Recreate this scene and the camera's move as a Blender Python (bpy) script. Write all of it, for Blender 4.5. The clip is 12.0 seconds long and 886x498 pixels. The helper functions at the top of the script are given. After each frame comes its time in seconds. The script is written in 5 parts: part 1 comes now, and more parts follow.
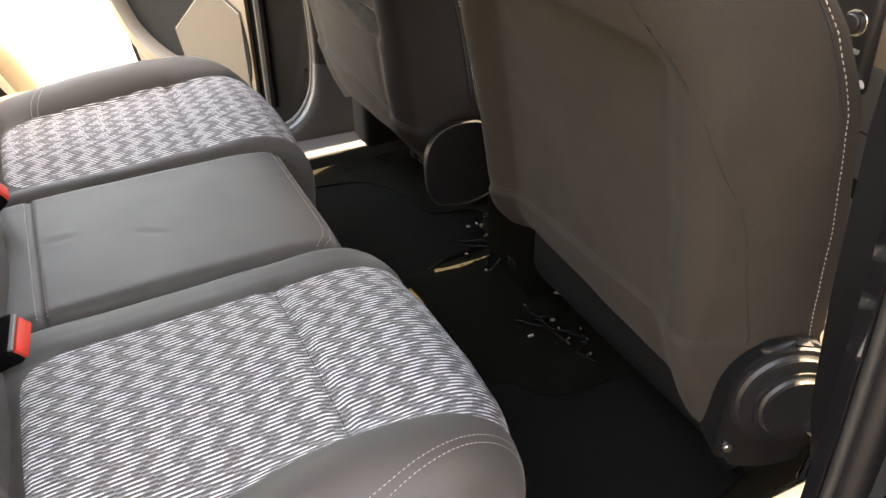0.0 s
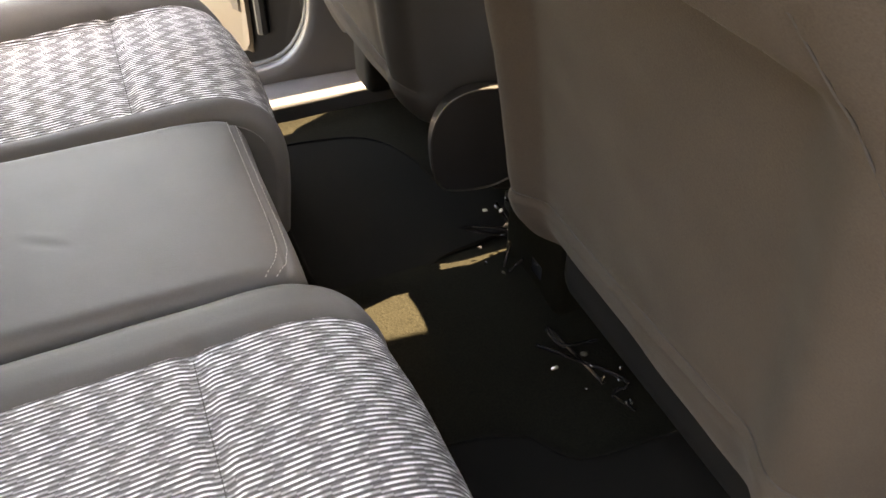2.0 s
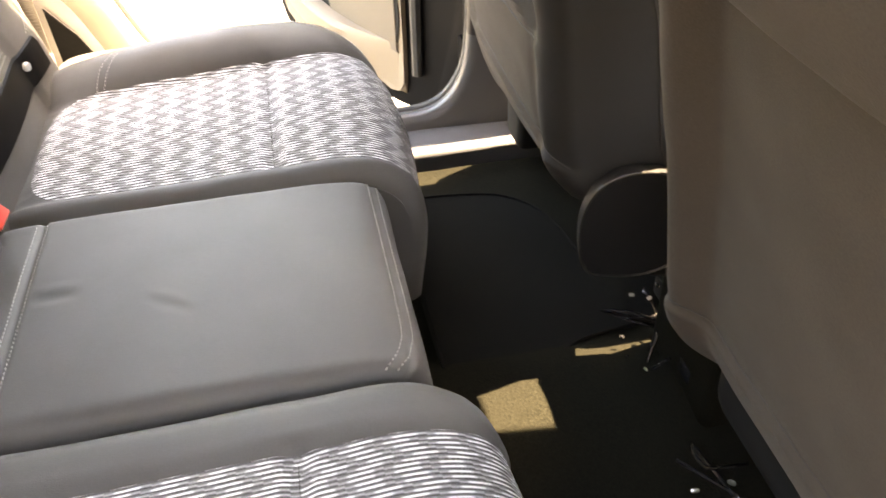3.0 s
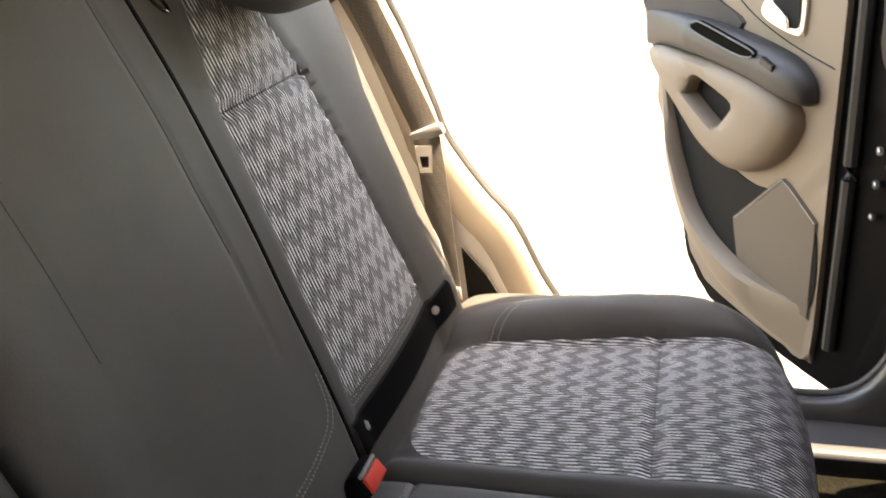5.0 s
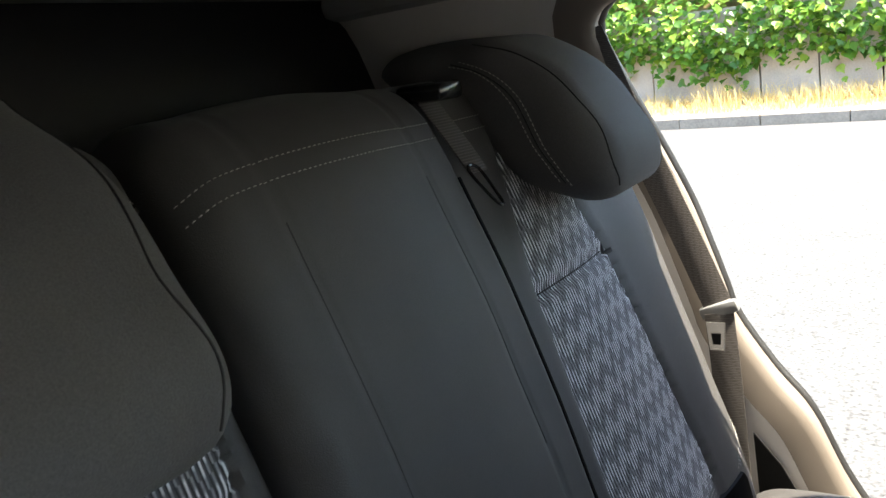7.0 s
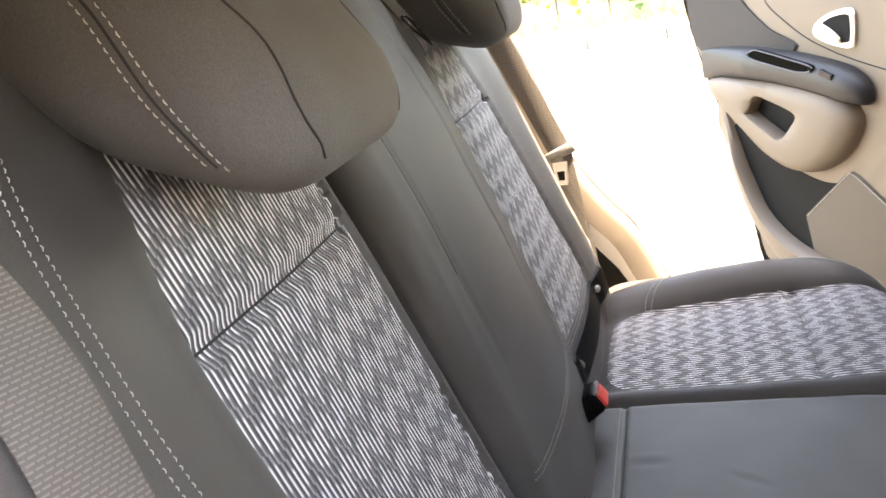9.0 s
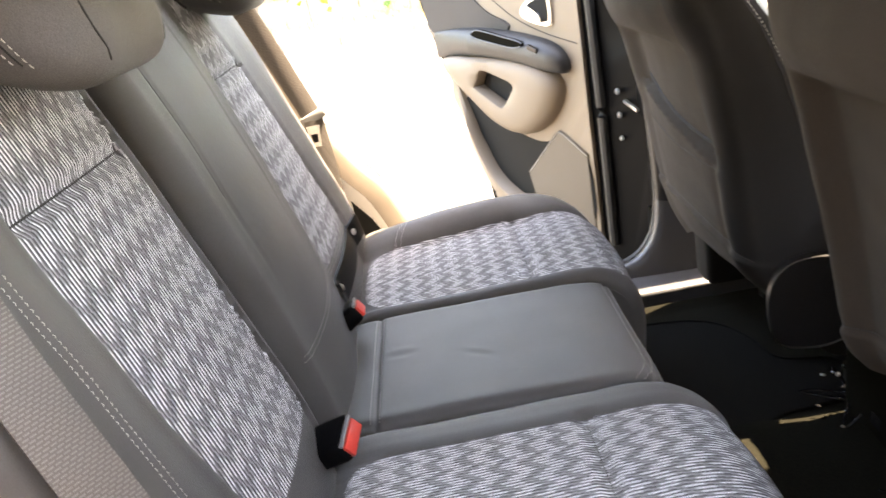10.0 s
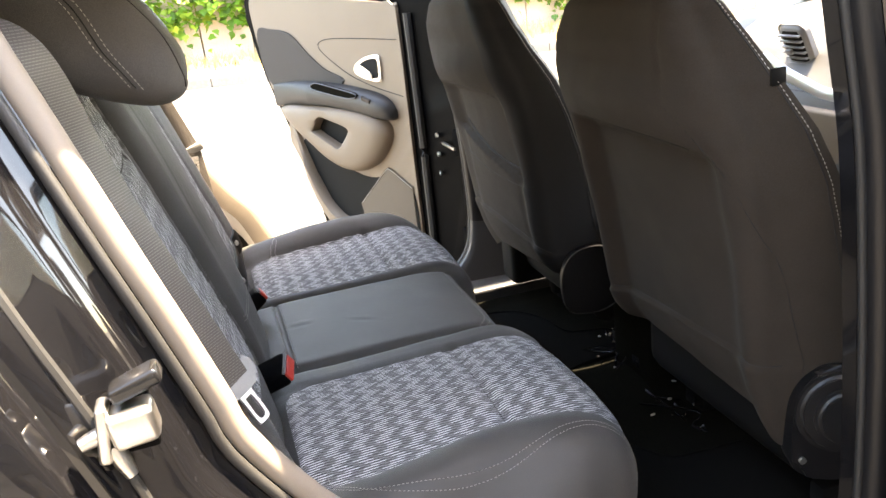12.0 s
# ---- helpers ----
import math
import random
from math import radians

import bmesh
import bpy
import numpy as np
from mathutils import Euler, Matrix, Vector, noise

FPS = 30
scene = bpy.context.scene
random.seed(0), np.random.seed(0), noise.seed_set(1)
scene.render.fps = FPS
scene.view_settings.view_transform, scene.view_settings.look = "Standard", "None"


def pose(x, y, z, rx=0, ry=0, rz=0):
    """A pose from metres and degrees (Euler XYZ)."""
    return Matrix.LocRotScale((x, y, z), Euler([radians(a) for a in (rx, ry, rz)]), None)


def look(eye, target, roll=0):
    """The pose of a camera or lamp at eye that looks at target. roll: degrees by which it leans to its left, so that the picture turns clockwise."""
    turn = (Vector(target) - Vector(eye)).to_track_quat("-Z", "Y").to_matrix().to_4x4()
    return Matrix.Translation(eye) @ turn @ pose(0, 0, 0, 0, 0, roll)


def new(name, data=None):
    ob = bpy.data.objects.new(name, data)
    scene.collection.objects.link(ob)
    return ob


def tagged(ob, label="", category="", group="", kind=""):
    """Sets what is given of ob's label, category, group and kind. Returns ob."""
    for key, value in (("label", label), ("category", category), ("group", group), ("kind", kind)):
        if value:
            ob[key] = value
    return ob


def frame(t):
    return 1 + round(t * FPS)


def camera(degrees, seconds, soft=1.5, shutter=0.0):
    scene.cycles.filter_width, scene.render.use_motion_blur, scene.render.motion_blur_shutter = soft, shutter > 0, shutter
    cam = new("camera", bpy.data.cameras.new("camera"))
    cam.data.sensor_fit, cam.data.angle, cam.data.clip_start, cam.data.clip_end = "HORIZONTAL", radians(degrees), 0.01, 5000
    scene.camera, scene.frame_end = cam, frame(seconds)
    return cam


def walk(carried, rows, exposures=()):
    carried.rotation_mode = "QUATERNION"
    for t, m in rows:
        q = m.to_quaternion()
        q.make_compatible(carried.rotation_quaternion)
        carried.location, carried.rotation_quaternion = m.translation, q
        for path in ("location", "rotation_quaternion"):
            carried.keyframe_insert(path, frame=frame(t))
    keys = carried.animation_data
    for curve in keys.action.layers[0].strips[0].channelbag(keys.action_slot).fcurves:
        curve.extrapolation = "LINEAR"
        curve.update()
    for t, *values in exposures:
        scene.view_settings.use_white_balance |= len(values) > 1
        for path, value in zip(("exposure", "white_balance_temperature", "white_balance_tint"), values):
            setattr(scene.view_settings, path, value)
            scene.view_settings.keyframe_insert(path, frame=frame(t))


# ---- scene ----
cam = camera(57.8, 12.0, shutter=0.25)
PATH = [
    (0, (0.035, -1.122, 1.359), (0.75, 0.376, 0.244), -1.1),
    (0.5, (0.115, -1.047, 1.341), (0.785, 0.436, 0.178), -1.1),
    (1, (0.147, -0.952, 1.323), (0.784, 0.492, 0.094), -1.4),
    (1.5, (0.171, -0.881, 1.308), (0.802, 0.514, 0.021), -1.1),
    (2, (0.225, -0.807, 1.29), (0.809, 0.588, -0.019), -0.4),
    (2.5, (0.252, -0.747, 1.281), (0.716, 0.706, -0.013), -0.6),
    (2.7, (0.254, -0.726, 1.284), (0.646, 0.76, 0.004), -1.2),
    (4.3, (0.256, -0.584, 1.354), (-0.008, 1.101, 0.309), -5.5),
    (4.5, (0.253, -0.573, 1.362), (-0.113, 1.13, 0.38), -5.8),
    (5, (0.234, -0.549, 1.382), (-0.343, 1.181, 0.56), -6.4),
    (5.5, (0.221, -0.542, 1.408), (-0.552, 1.191, 0.777), -7.2),
    (6, (0.197, -0.534, 1.432), (-0.737, 1.161, 0.929), -7.6),
    (6.5, (0.173, -0.542, 1.441), (-0.881, 1.101, 1.004), -7.9),
    (6.7, (0.16, -0.548, 1.444), (-0.935, 1.073, 1.027), -8.2),
    (8.3, (0.081, -0.754, 1.38), (-0.836, 0.936, 0.828), -10.6),
    (8.5, (0.063, -0.808, 1.377), (-0.742, 0.93, 0.804), -11.0),
    (9, (0.042, -0.913, 1.367), (-0.552, 0.896, 0.755), -12.0),
    (9.5, (0.062, -1.003, 1.35), (-0.306, 0.848, 0.687), -12.6),
    (10, (0.082, -1.133, 1.328), (0.038, 0.734, 0.611), -10.9),
    (10.5, (0.063, -1.247, 1.349), (0.197, 0.621, 0.648), -8.5),
    (11, (0.001, -1.346, 1.359), (0.26, 0.52, 0.688), -8.3),
    (11.5, (-0.105, -1.498, 1.385), (0.307, 0.339, 0.709), -7.5),
    (12, (-0.145, -1.553, 1.392), (0.347, 0.269, 0.729), -6.7),
]
walk(cam, [(t, look(eye, target, roll)) for t, eye, target, roll in PATH],
     exposures=[(0, 4.98, 12000, 15), (1.5, 5.25, 12600, 16), (2.0, 5.34, 12900, 16), (2.5, 5.68, 12900, 16), (4.5, 4.65, 11400, 15), (5.0, 3.98, 10700, 15), (5.5, 3.12, 8700, 14),
                (6.0, 2.70, 7300, 8), (6.5, 2.6, 6700, 5), (8.5, 4.75, 9700, 16), (9.0, 4.5, 9800, 16), (9.5, 4.38, 10000, 16), (10.0, 4.75, 10100, 16), (10.5, 4.88, 10200, 16), (11.0, 4.42, 9800, 14), (12, 4.25, 9500, 13)])

# ---- world and sun ----
SUN_WAY = Vector((0.50, 0.11, 1.0)).normalized()
world = bpy.data.worlds.new("sky")
scene.world = world
world.use_nodes = True
wn, wl = world.node_tree.nodes, world.node_tree.links
sky = wn.new("ShaderNodeTexSky")
sky.sky_type = 'NISHITA'
sky.sun_disc = False
sky.sun_elevation = math.asin(SUN_WAY.z)
sky.sun_rotation = math.atan2(SUN_WAY.x, SUN_WAY.y)
wl.new(sky.outputs[0], wn["Background"].inputs[0])
wn["Background"].inputs[1].default_value = 0.15
sun_data = bpy.data.lights.new("sun", 'SUN')
sun_data.energy, sun_data.angle, sun_data.color = 3.6, radians(0.5), (1.0, 0.95, 0.87)
sun = new("sun", sun_data)
sun.matrix_world = look(SUN_WAY * 20, (0, 0, 0))


# ---- materials ----
def material(name, colour, rough=0.6, metal=0.0, grain=0.0, grain_size=400.0, blot=0.0, blot_size=9.0, bump=0.0, coat=0.0, sheen=0.0, spec=0.5, uv=False):
    m = bpy.data.materials.new(name)
    m.use_nodes = True
    n, l = m.node_tree.nodes, m.node_tree.links
    b = n["Principled BSDF"]
    b.inputs["Roughness"].default_value, b.inputs["Metallic"].default_value = rough, metal
    b.inputs["Coat Weight"].default_value, b.inputs["Sheen Weight"].default_value = coat, sheen
    b.inputs["Specular IOR Level"].default_value = spec
    b.inputs["Base Color"].default_value = (*colour, 1)
    tc = n.new("ShaderNodeTexCoord")
    fine, wide = n.new("ShaderNodeTexNoise"), n.new("ShaderNodeTexNoise")
    fine.inputs["Scale"].default_value, wide.inputs["Scale"].default_value = grain_size, blot_size
    fine.inputs["Detail"].default_value, wide.inputs["Detail"].default_value = 2, 4
    for t in (fine, wide):
        l.new(tc.outputs["Object"], t.inputs["Vector"])
    a, c = n.new("ShaderNodeMath"), n.new("ShaderNodeMath")
    a.operation = c.operation = 'MULTIPLY_ADD'
    l.new(fine.outputs[0], a.inputs[0])
    a.inputs[1].default_value, a.inputs[2].default_value = 2 * grain, 1 - grain
    l.new(wide.outputs[0], c.inputs[0])
    c.inputs[1].default_value, c.inputs[2].default_value = 2 * blot, 1 - blot
    f = n.new("ShaderNodeMath")
    f.operation = 'MULTIPLY'
    l.new(a.outputs[0], f.inputs[0])
    l.new(c.outputs[0], f.inputs[1])
    v = n.new("ShaderNodeVectorMath")
    v.operation = 'SCALE'
    v.inputs[0].default_value = colour
    l.new(f.outputs[0], v.inputs["Scale"])
    l.new(v.outputs[0], b.inputs["Base Color"])
    if bump:
        bp = n.new("ShaderNodeBump")
        bp.inputs["Strength"].default_value, bp.inputs["Distance"].default_value = bump, 0.001
        l.new(fine.outputs[0], bp.inputs["Height"])
        l.new(bp.outputs[0], b.inputs["Normal"])
    return m


def math_node(n, l, op, *values):
    node = n.new("ShaderNodeMath")
    node.operation = op
    for k, v in enumerate(values):
        if isinstance(v, (int, float)):
            node.inputs[k].default_value = v
        else:
            l.new(v, node.inputs[k])
    return node.outputs[0]


def striped_cloth():
    """Ribbed upholstery: light dashes on fine dark ribs, in staggered groups. UV is in metres along and across."""
    m = bpy.data.materials.new("striped_cloth")
    m.use_nodes = True
    n, l = m.node_tree.nodes, m.node_tree.links
    b = n["Principled BSDF"]
    uv = n.new("ShaderNodeUVMap")
    sp = n.new("ShaderNodeSeparateXYZ")
    l.new(uv.outputs[0], sp.inputs[0])
    u, v = sp.outputs[0], sp.outputs[1]
    wob = n.new("ShaderNodeTexNoise")
    wob.inputs["Scale"].default_value = 75
    l.new(uv.outputs[0], wob.inputs["Vector"])
    v2 = math_node(n, l, 'ADD', v, math_node(n, l, 'MULTIPLY', math_node(n, l, 'SUBTRACT', wob.outputs[0], 0.5), 0.0005))
    ribs = math_node(n, l, 'DIVIDE', v2, RIB)
    idx, fr = math_node(n, l, 'FLOOR', ribs), math_node(n, l, 'FRACT', ribs)
    across = math_node(n, l, 'SINE', math_node(n, l, 'MULTIPLY', fr, math.pi))
    wn_ = n.new("ShaderNodeTexWhiteNoise")
    wn_.noise_dimensions = '1D'
    l.new(idx, wn_.inputs["W"])
    # the dashes of neighbouring ribs step to and fro, so that the breaks form upright zigzags
    step = math_node(n, l, 'PINGPONG', idx, 3.0)
    phase = math_node(n, l, 'MULTIPLY_ADD', step, 0.17, math_node(n, l, 'MULTIPLY', wn_.outputs["Value"], 0.20))
    along = math_node(n, l, 'FRACT', math_node(n, l, 'ADD', math_node(n, l, 'DIVIDE', u, DASH), phase))
    tri = math_node(n, l, 'ABSOLUTE', math_node(n, l, 'SUBTRACT', along, 0.5))
    dash = n.new("ShaderNodeMapRange")
    dash.interpolation_type = 'SMOOTHSTEP'
    dash.inputs["From Min"].default_value, dash.inputs["From Max"].default_value = 0.34, 0.22
    l.new(tri, dash.inputs["Value"])
    # each dash drifts across its rib, as woven slubs do
    middle = math_node(n, l, 'MULTIPLY_ADD', math_node(n, l, 'SUBTRACT', along, 0.5), 0.30, 0.5)
    line = n.new("ShaderNodeMapRange")
    line.interpolation_type = 'SMOOTHSTEP'
    line.inputs["From Min"].default_value, line.inputs["From Max"].default_value = 0.29, 0.08
    l.new(math_node(n, l, 'ABSOLUTE', math_node(n, l, 'SUBTRACT', fr, middle)), line.inputs["Value"])
    fine = n.new("ShaderNodeTexNoise")
    fine.inputs["Scale"].default_value = 900
    l.new(uv.outputs[0], fine.inputs["Vector"])
    base = n.new("ShaderNodeMix")
    base.data_type = 'RGBA'
    base.inputs["A"].default_value, base.inputs["B"].default_value = (0.022, 0.021, 0.023, 1), (0.088, 0.085, 0.090, 1)
    l.new(math_node(n, l, 'MULTIPLY', across, math_node(n, l, 'MULTIPLY_ADD', fine.outputs[0], 0.7, 0.6)), base.inputs["Factor"])
    mixl = n.new("ShaderNodeMix")
    mixl.data_type = 'RGBA'
    mixl.inputs["B"].default_value = (0.76, 0.74, 0.75, 1)
    l.new(base.outputs["Result"], mixl.inputs["A"])
    l.new(math_node(n, l, 'MULTIPLY', math_node(n, l, 'MULTIPLY', math_node(n, l, 'MULTIPLY_ADD', dash.outputs[0], 0.72, 0.28), line.outputs[0]), math_node(n, l, 'MULTIPLY_ADD', fine.outputs[0], 0.7, 0.6)), mixl.inputs["Factor"])
    l.new(mixl.outputs["Result"], b.inputs["Base Color"])
    b.inputs["Roughness"].default_value, b.inputs["Sheen Weight"].default_value = 0.75, 0.1
    bp = n.new("ShaderNodeBump")
    bp.inputs["Strength"].default_value, bp.inputs["Distance"].default_value = 0.9, 0.0020
    l.new(across, bp.inputs["Height"])
    l.new(bp.outputs[0], b.inputs["Normal"])
    return m


def webbing_material():
    """Charcoal belt webbing: fine cords crossed by thin pale weft stitches in a brick bond."""
    m = material("seat_belt_webbing", (0.064, 0.055, 0.050), 0.5, grain=0.25, grain_size=1500, spec=0.4)
    n, l = m.node_tree.nodes, m.node_tree.links
    b = n["Principled BSDF"]
    tc = n.new("ShaderNodeTexCoord")
    sp = n.new("ShaderNodeSeparateXYZ")
    l.new(tc.outputs["Object"], sp.inputs[0])
    rows = math_node(n, l, 'DIVIDE', sp.outputs[2], 0.0030)
    column = math_node(n, l, 'MULTIPLY_ADD', math_node(n, l, 'FLOOR', rows), 0.5, math_node(n, l, 'DIVIDE', sp.outputs[1], 0.0050))
    gaps = n.new("ShaderNodeMapRange")
    gaps.inputs["From Min"].default_value, gaps.inputs["From Max"].default_value = 0.46, 0.36
    l.new(math_node(n, l, 'ABSOLUTE', math_node(n, l, 'SUBTRACT', math_node(n, l, 'FRACT', column), 0.5)), gaps.inputs["Value"])
    weft = n.new("ShaderNodeMapRange")
    weft.inputs["From Min"].default_value, weft.inputs["From Max"].default_value = 0.26, 0.10
    l.new(math_node(n, l, 'ABSOLUTE', math_node(n, l, 'SUBTRACT', math_node(n, l, 'FRACT', rows), 0.5)), weft.inputs["Value"])
    stitch = math_node(n, l, 'MULTIPLY', weft.outputs[0], gaps.outputs[0])
    mix = n.new("ShaderNodeMix")
    mix.data_type = 'RGBA'
    mix.inputs["B"].default_value = (0.125, 0.115, 0.106, 1)
    l.new(b.inputs["Base Color"].links[0].from_socket, mix.inputs["A"])
    l.new(stitch, mix.inputs["Factor"])
    l.new(mix.outputs["Result"], b.inputs["Base Color"])
    bp = n.new("ShaderNodeBump")
    bp.inputs["Strength"].default_value, bp.inputs["Distance"].default_value = 0.3, 0.0005
    l.new(stitch, bp.inputs["Height"])
    l.new(bp.outputs[0], b.inputs["Normal"])
    return m


RIB, DASH = 0.0056, 0.040
M_STRIPE = striped_cloth()
M_CLOTH = material("charcoal_cloth", (0.049, 0.0458, 0.0435), 0.58, grain=0.28, grain_size=900, blot=0.25, blot_size=11, bump=0.3, sheen=0.05, spec=0.42)
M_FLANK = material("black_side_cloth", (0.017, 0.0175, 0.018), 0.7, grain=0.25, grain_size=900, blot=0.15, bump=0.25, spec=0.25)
M_HEADCLOTH = material("headrest_cloth", (0.098, 0.094, 0.092), 0.72, grain=0.35, grain_size=800, blot=0.18, bump=0.45, sheen=0.06, spec=0.2)
M_TWILL = material("grey_twill", (0.040, 0.0335, 0.0282), 0.85, grain=0.35, grain_size=700, blot=0.2, blot_size=14, bump=0.35, sheen=0.03, spec=0.12)
M_THREAD = material("pale_thread", (0.36, 0.34, 0.31), 0.7, grain=0.2)
M_SEAM = material("seam_thread", (0.015, 0.014, 0.014), 0.8, grain=0.2)
M_BLACK = material("black_plastic", (0.009, 0.009, 0.010), 0.38, grain=0.2, grain_size=1200, bump=0.2, spec=0.35)
M_SOFTBLACK = material("soft_black_plastic", (0.014, 0.014, 0.015), 0.36, grain=0.2, grain_size=1500, bump=0.25)
M_GLOSS = material("gloss_black_plastic", (0.010, 0.010, 0.011), 0.16, grain=0.1)
M_RUBBER = material("black_rubber", (0.02, 0.02, 0.02), 0.55, grain=0.2, bump=0.2)
M_PAINT = material("black_car_paint", (0.006, 0.006, 0.007), 0.08, coat=1.0, spec=0.2)
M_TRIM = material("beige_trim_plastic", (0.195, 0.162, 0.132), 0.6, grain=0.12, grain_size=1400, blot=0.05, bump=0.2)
M_DOORTRIM = material("sand_door_trim", (0.190, 0.145, 0.104), 0.58, grain=0.12, grain_size=1400, blot=0.05, bump=0.2)
M_DOORDARK = material("brown_door_insert", (0.036, 0.030, 0.026), 0.75, grain=0.2, grain_size=900, bump=0.3)
M_DOORARM = material("charcoal_door_armrest", (0.022, 0.021, 0.021), 0.5, grain=0.15, grain_size=1500, bump=0.2)
M_SILL = material("grey_sill_plastic", (0.045, 0.047, 0.052), 0.33, grain=0.15, grain_size=1500, blot=0.1, bump=0.2)
# paler copy of the trim, with the far doorway's light put into its colour
M_QUARTER = material("lit_quarter_plastic", (0.74, 0.70, 0.66), 0.7, grain=0.1, grain_size=1300, bump=0.2)
M_LINER = material("grey_headliner", (0.36, 0.345, 0.325), 0.9, grain=0.15, grain_size=1200, bump=0.3)
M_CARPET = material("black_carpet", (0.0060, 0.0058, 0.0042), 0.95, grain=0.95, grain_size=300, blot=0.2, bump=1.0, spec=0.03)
M_MAT = material("black_floor_mat", (0.0056, 0.0054, 0.0049), 0.92, grain=0.5, grain_size=1100, blot=0.25, bump=0.8, spec=0.04)
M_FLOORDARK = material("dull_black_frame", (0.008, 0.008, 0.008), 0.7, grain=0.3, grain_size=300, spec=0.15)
# darker, duller black than the car paint, with the hinge gap's shade put in
M_JAMB = material("shaded_black_paint", (0.0035, 0.0035, 0.0038), 0.45, grain=0.2, spec=0.03)
M_PLATE = material("brown_speaker_plastic", (0.100, 0.077, 0.057), 0.62, grain=0.15, grain_size=1300, blot=0.05, bump=0.25)
M_STEEL = material("bare_steel", (0.68, 0.66, 0.63), 0.32, metal=1.0, grain=0.1)
M_SILVER = material("satin_silver_plastic", (0.62, 0.61, 0.59), 0.35, metal=0.6, grain=0.08)
M_CHROME = material("satin_chrome", (0.75, 0.74, 0.72), 0.2, metal=1.0)
M_WEB = webbing_material()
M_GREYPLAST = material("grey_belt_plastic", (0.20, 0.20, 0.20), 0.4, grain=0.1)
M_RED = material("red_button_plastic", (0.62, 0.045, 0.03), 0.4)
M_ASPHALT = material("pale_asphalt", (0.090, 0.086, 0.083), 0.9, grain=1.3, grain_size=55, blot=0.14, blot_size=0.6, bump=0.8)
M_RENDER = material("brown_wall_render", (0.25, 0.21, 0.17), 0.9, grain=0.3, grain_size=40, blot=0.3, blot_size=2.5, bump=0.5)
M_KERB = material("kerb_concrete", (0.29, 0.25, 0.20), 0.9, grain=0.3, grain_size=40, blot=0.3, blot_size=2.5, bump=0.5)
M_WALL = material("weathered_concrete", (0.46, 0.405, 0.35), 0.9, grain=0.2, grain_size=50, blot=0.35, blot_size=1.6, bump=0.4)
M_SOIL = material("dry_soil", (0.30, 0.22, 0.11), 0.95, grain=0.4, grain_size=30, blot=0.2, blot_size=2)
M_STRAW = material("dry_grass_blades", (0.60, 0.46, 0.20), 0.8, grain=0.35, grain_size=30, blot=0.35, blot_size=1.3)
M_DASH = material("pale_dashboard_plastic", (0.085, 0.083, 0.080), 0.55, grain=0.12, grain_size=1300, bump=0.2)


def leaf_material():
    m = bpy.data.materials.new("ivy_leaves")
    m.use_nodes = True
    n, l = m.node_tree.nodes, m.node_tree.links
    b = n["Principled BSDF"]
    geo, ramp = n.new("ShaderNodeNewGeometry"), n.new("ShaderNodeValToRGB")
    ramp.color_ramp.elements[0].color, ramp.color_ramp.elements[1].color = (0.05, 0.14, 0.015, 1), (0.30, 0.42, 0.05, 1)
    e = ramp.color_ramp.elements.new(0.55)
    e.color = (0.13, 0.27, 0.03, 1)
    l.new(geo.outputs["Random Per Island"], ramp.inputs[0])
    l.new(ramp.outputs[0], b.inputs["Base Color"])
    b.inputs["Roughness"].default_value = 0.42
    tr, add = n.new("ShaderNodeBsdfTranslucent"), n.new("ShaderNodeMixShader")
    l.new(ramp.outputs[0], tr.inputs[0])
    add.inputs[0].default_value = 0.3
    l.new(b.outputs[0], add.inputs[1])
    l.new(tr.outputs[0], add.inputs[2])
    l.new(add.outputs[0], n["Material Output"].inputs[0])
    return m


def glass_material(name, tint):
    m = bpy.data.materials.new(name)
    m.use_nodes = True
    b = m.node_tree.nodes["Principled BSDF"]
    b.inputs["Base Color"].default_value = (*tint, 1)
    b.inputs["Roughness"].default_value, b.inputs["Transmission Weight"].default_value, b.inputs["IOR"].default_value = 0.0, 1.0, 1.45
    return m


M_LEAF = leaf_material()
M_GLASS = glass_material("window_glass", (0.85, 0.92, 0.88))


# ---- building helpers ----
def thing(name, base, label, category, group="", kind=""):
    ob = new(name)
    ob.location = base
    ob.empty_display_size = 0.05
    return tagged(ob, label, category, group, kind)


def mesh_of(verts, faces, name, uvs=None):
    me = bpy.data.meshes.new(name)
    me.from_pydata([tuple(v) for v in verts], [], faces)
    if uvs is not None:
        lay = me.uv_layers.new(name="UVMap")
        for lp in me.loops:
            lay.data[lp.index].uv = uvs[lp.vertex_index]
    return me


def part(name, shape, mat, parent=None, label="", smooth=True, angle=42):
    """Links a bmesh or a mesh as one object; its points are in world metres."""
    if isinstance(shape, bmesh.types.BMesh):
        me = bpy.data.meshes.new(name)
        bmesh.ops.recalc_face_normals(shape, faces=shape.faces[:])
        shape.to_mesh(me)
        shape.free()
    else:
        me = shape
    me.materials.append(mat)
    ob = new(name, me)
    if parent is not None:
        place = Vector(parent.location)
        up = parent.parent
        while up is not None:
            place = place + Vector(up.location)
            up = up.parent
        me.transform(Matrix.Translation(-place))
        ob.parent = parent
    me.update()
    if smooth:
        me.shade_smooth()
        if angle:
            me.set_sharp_from_angle(angle=radians(angle))
    if label:
        ob["label"] = label
    return ob


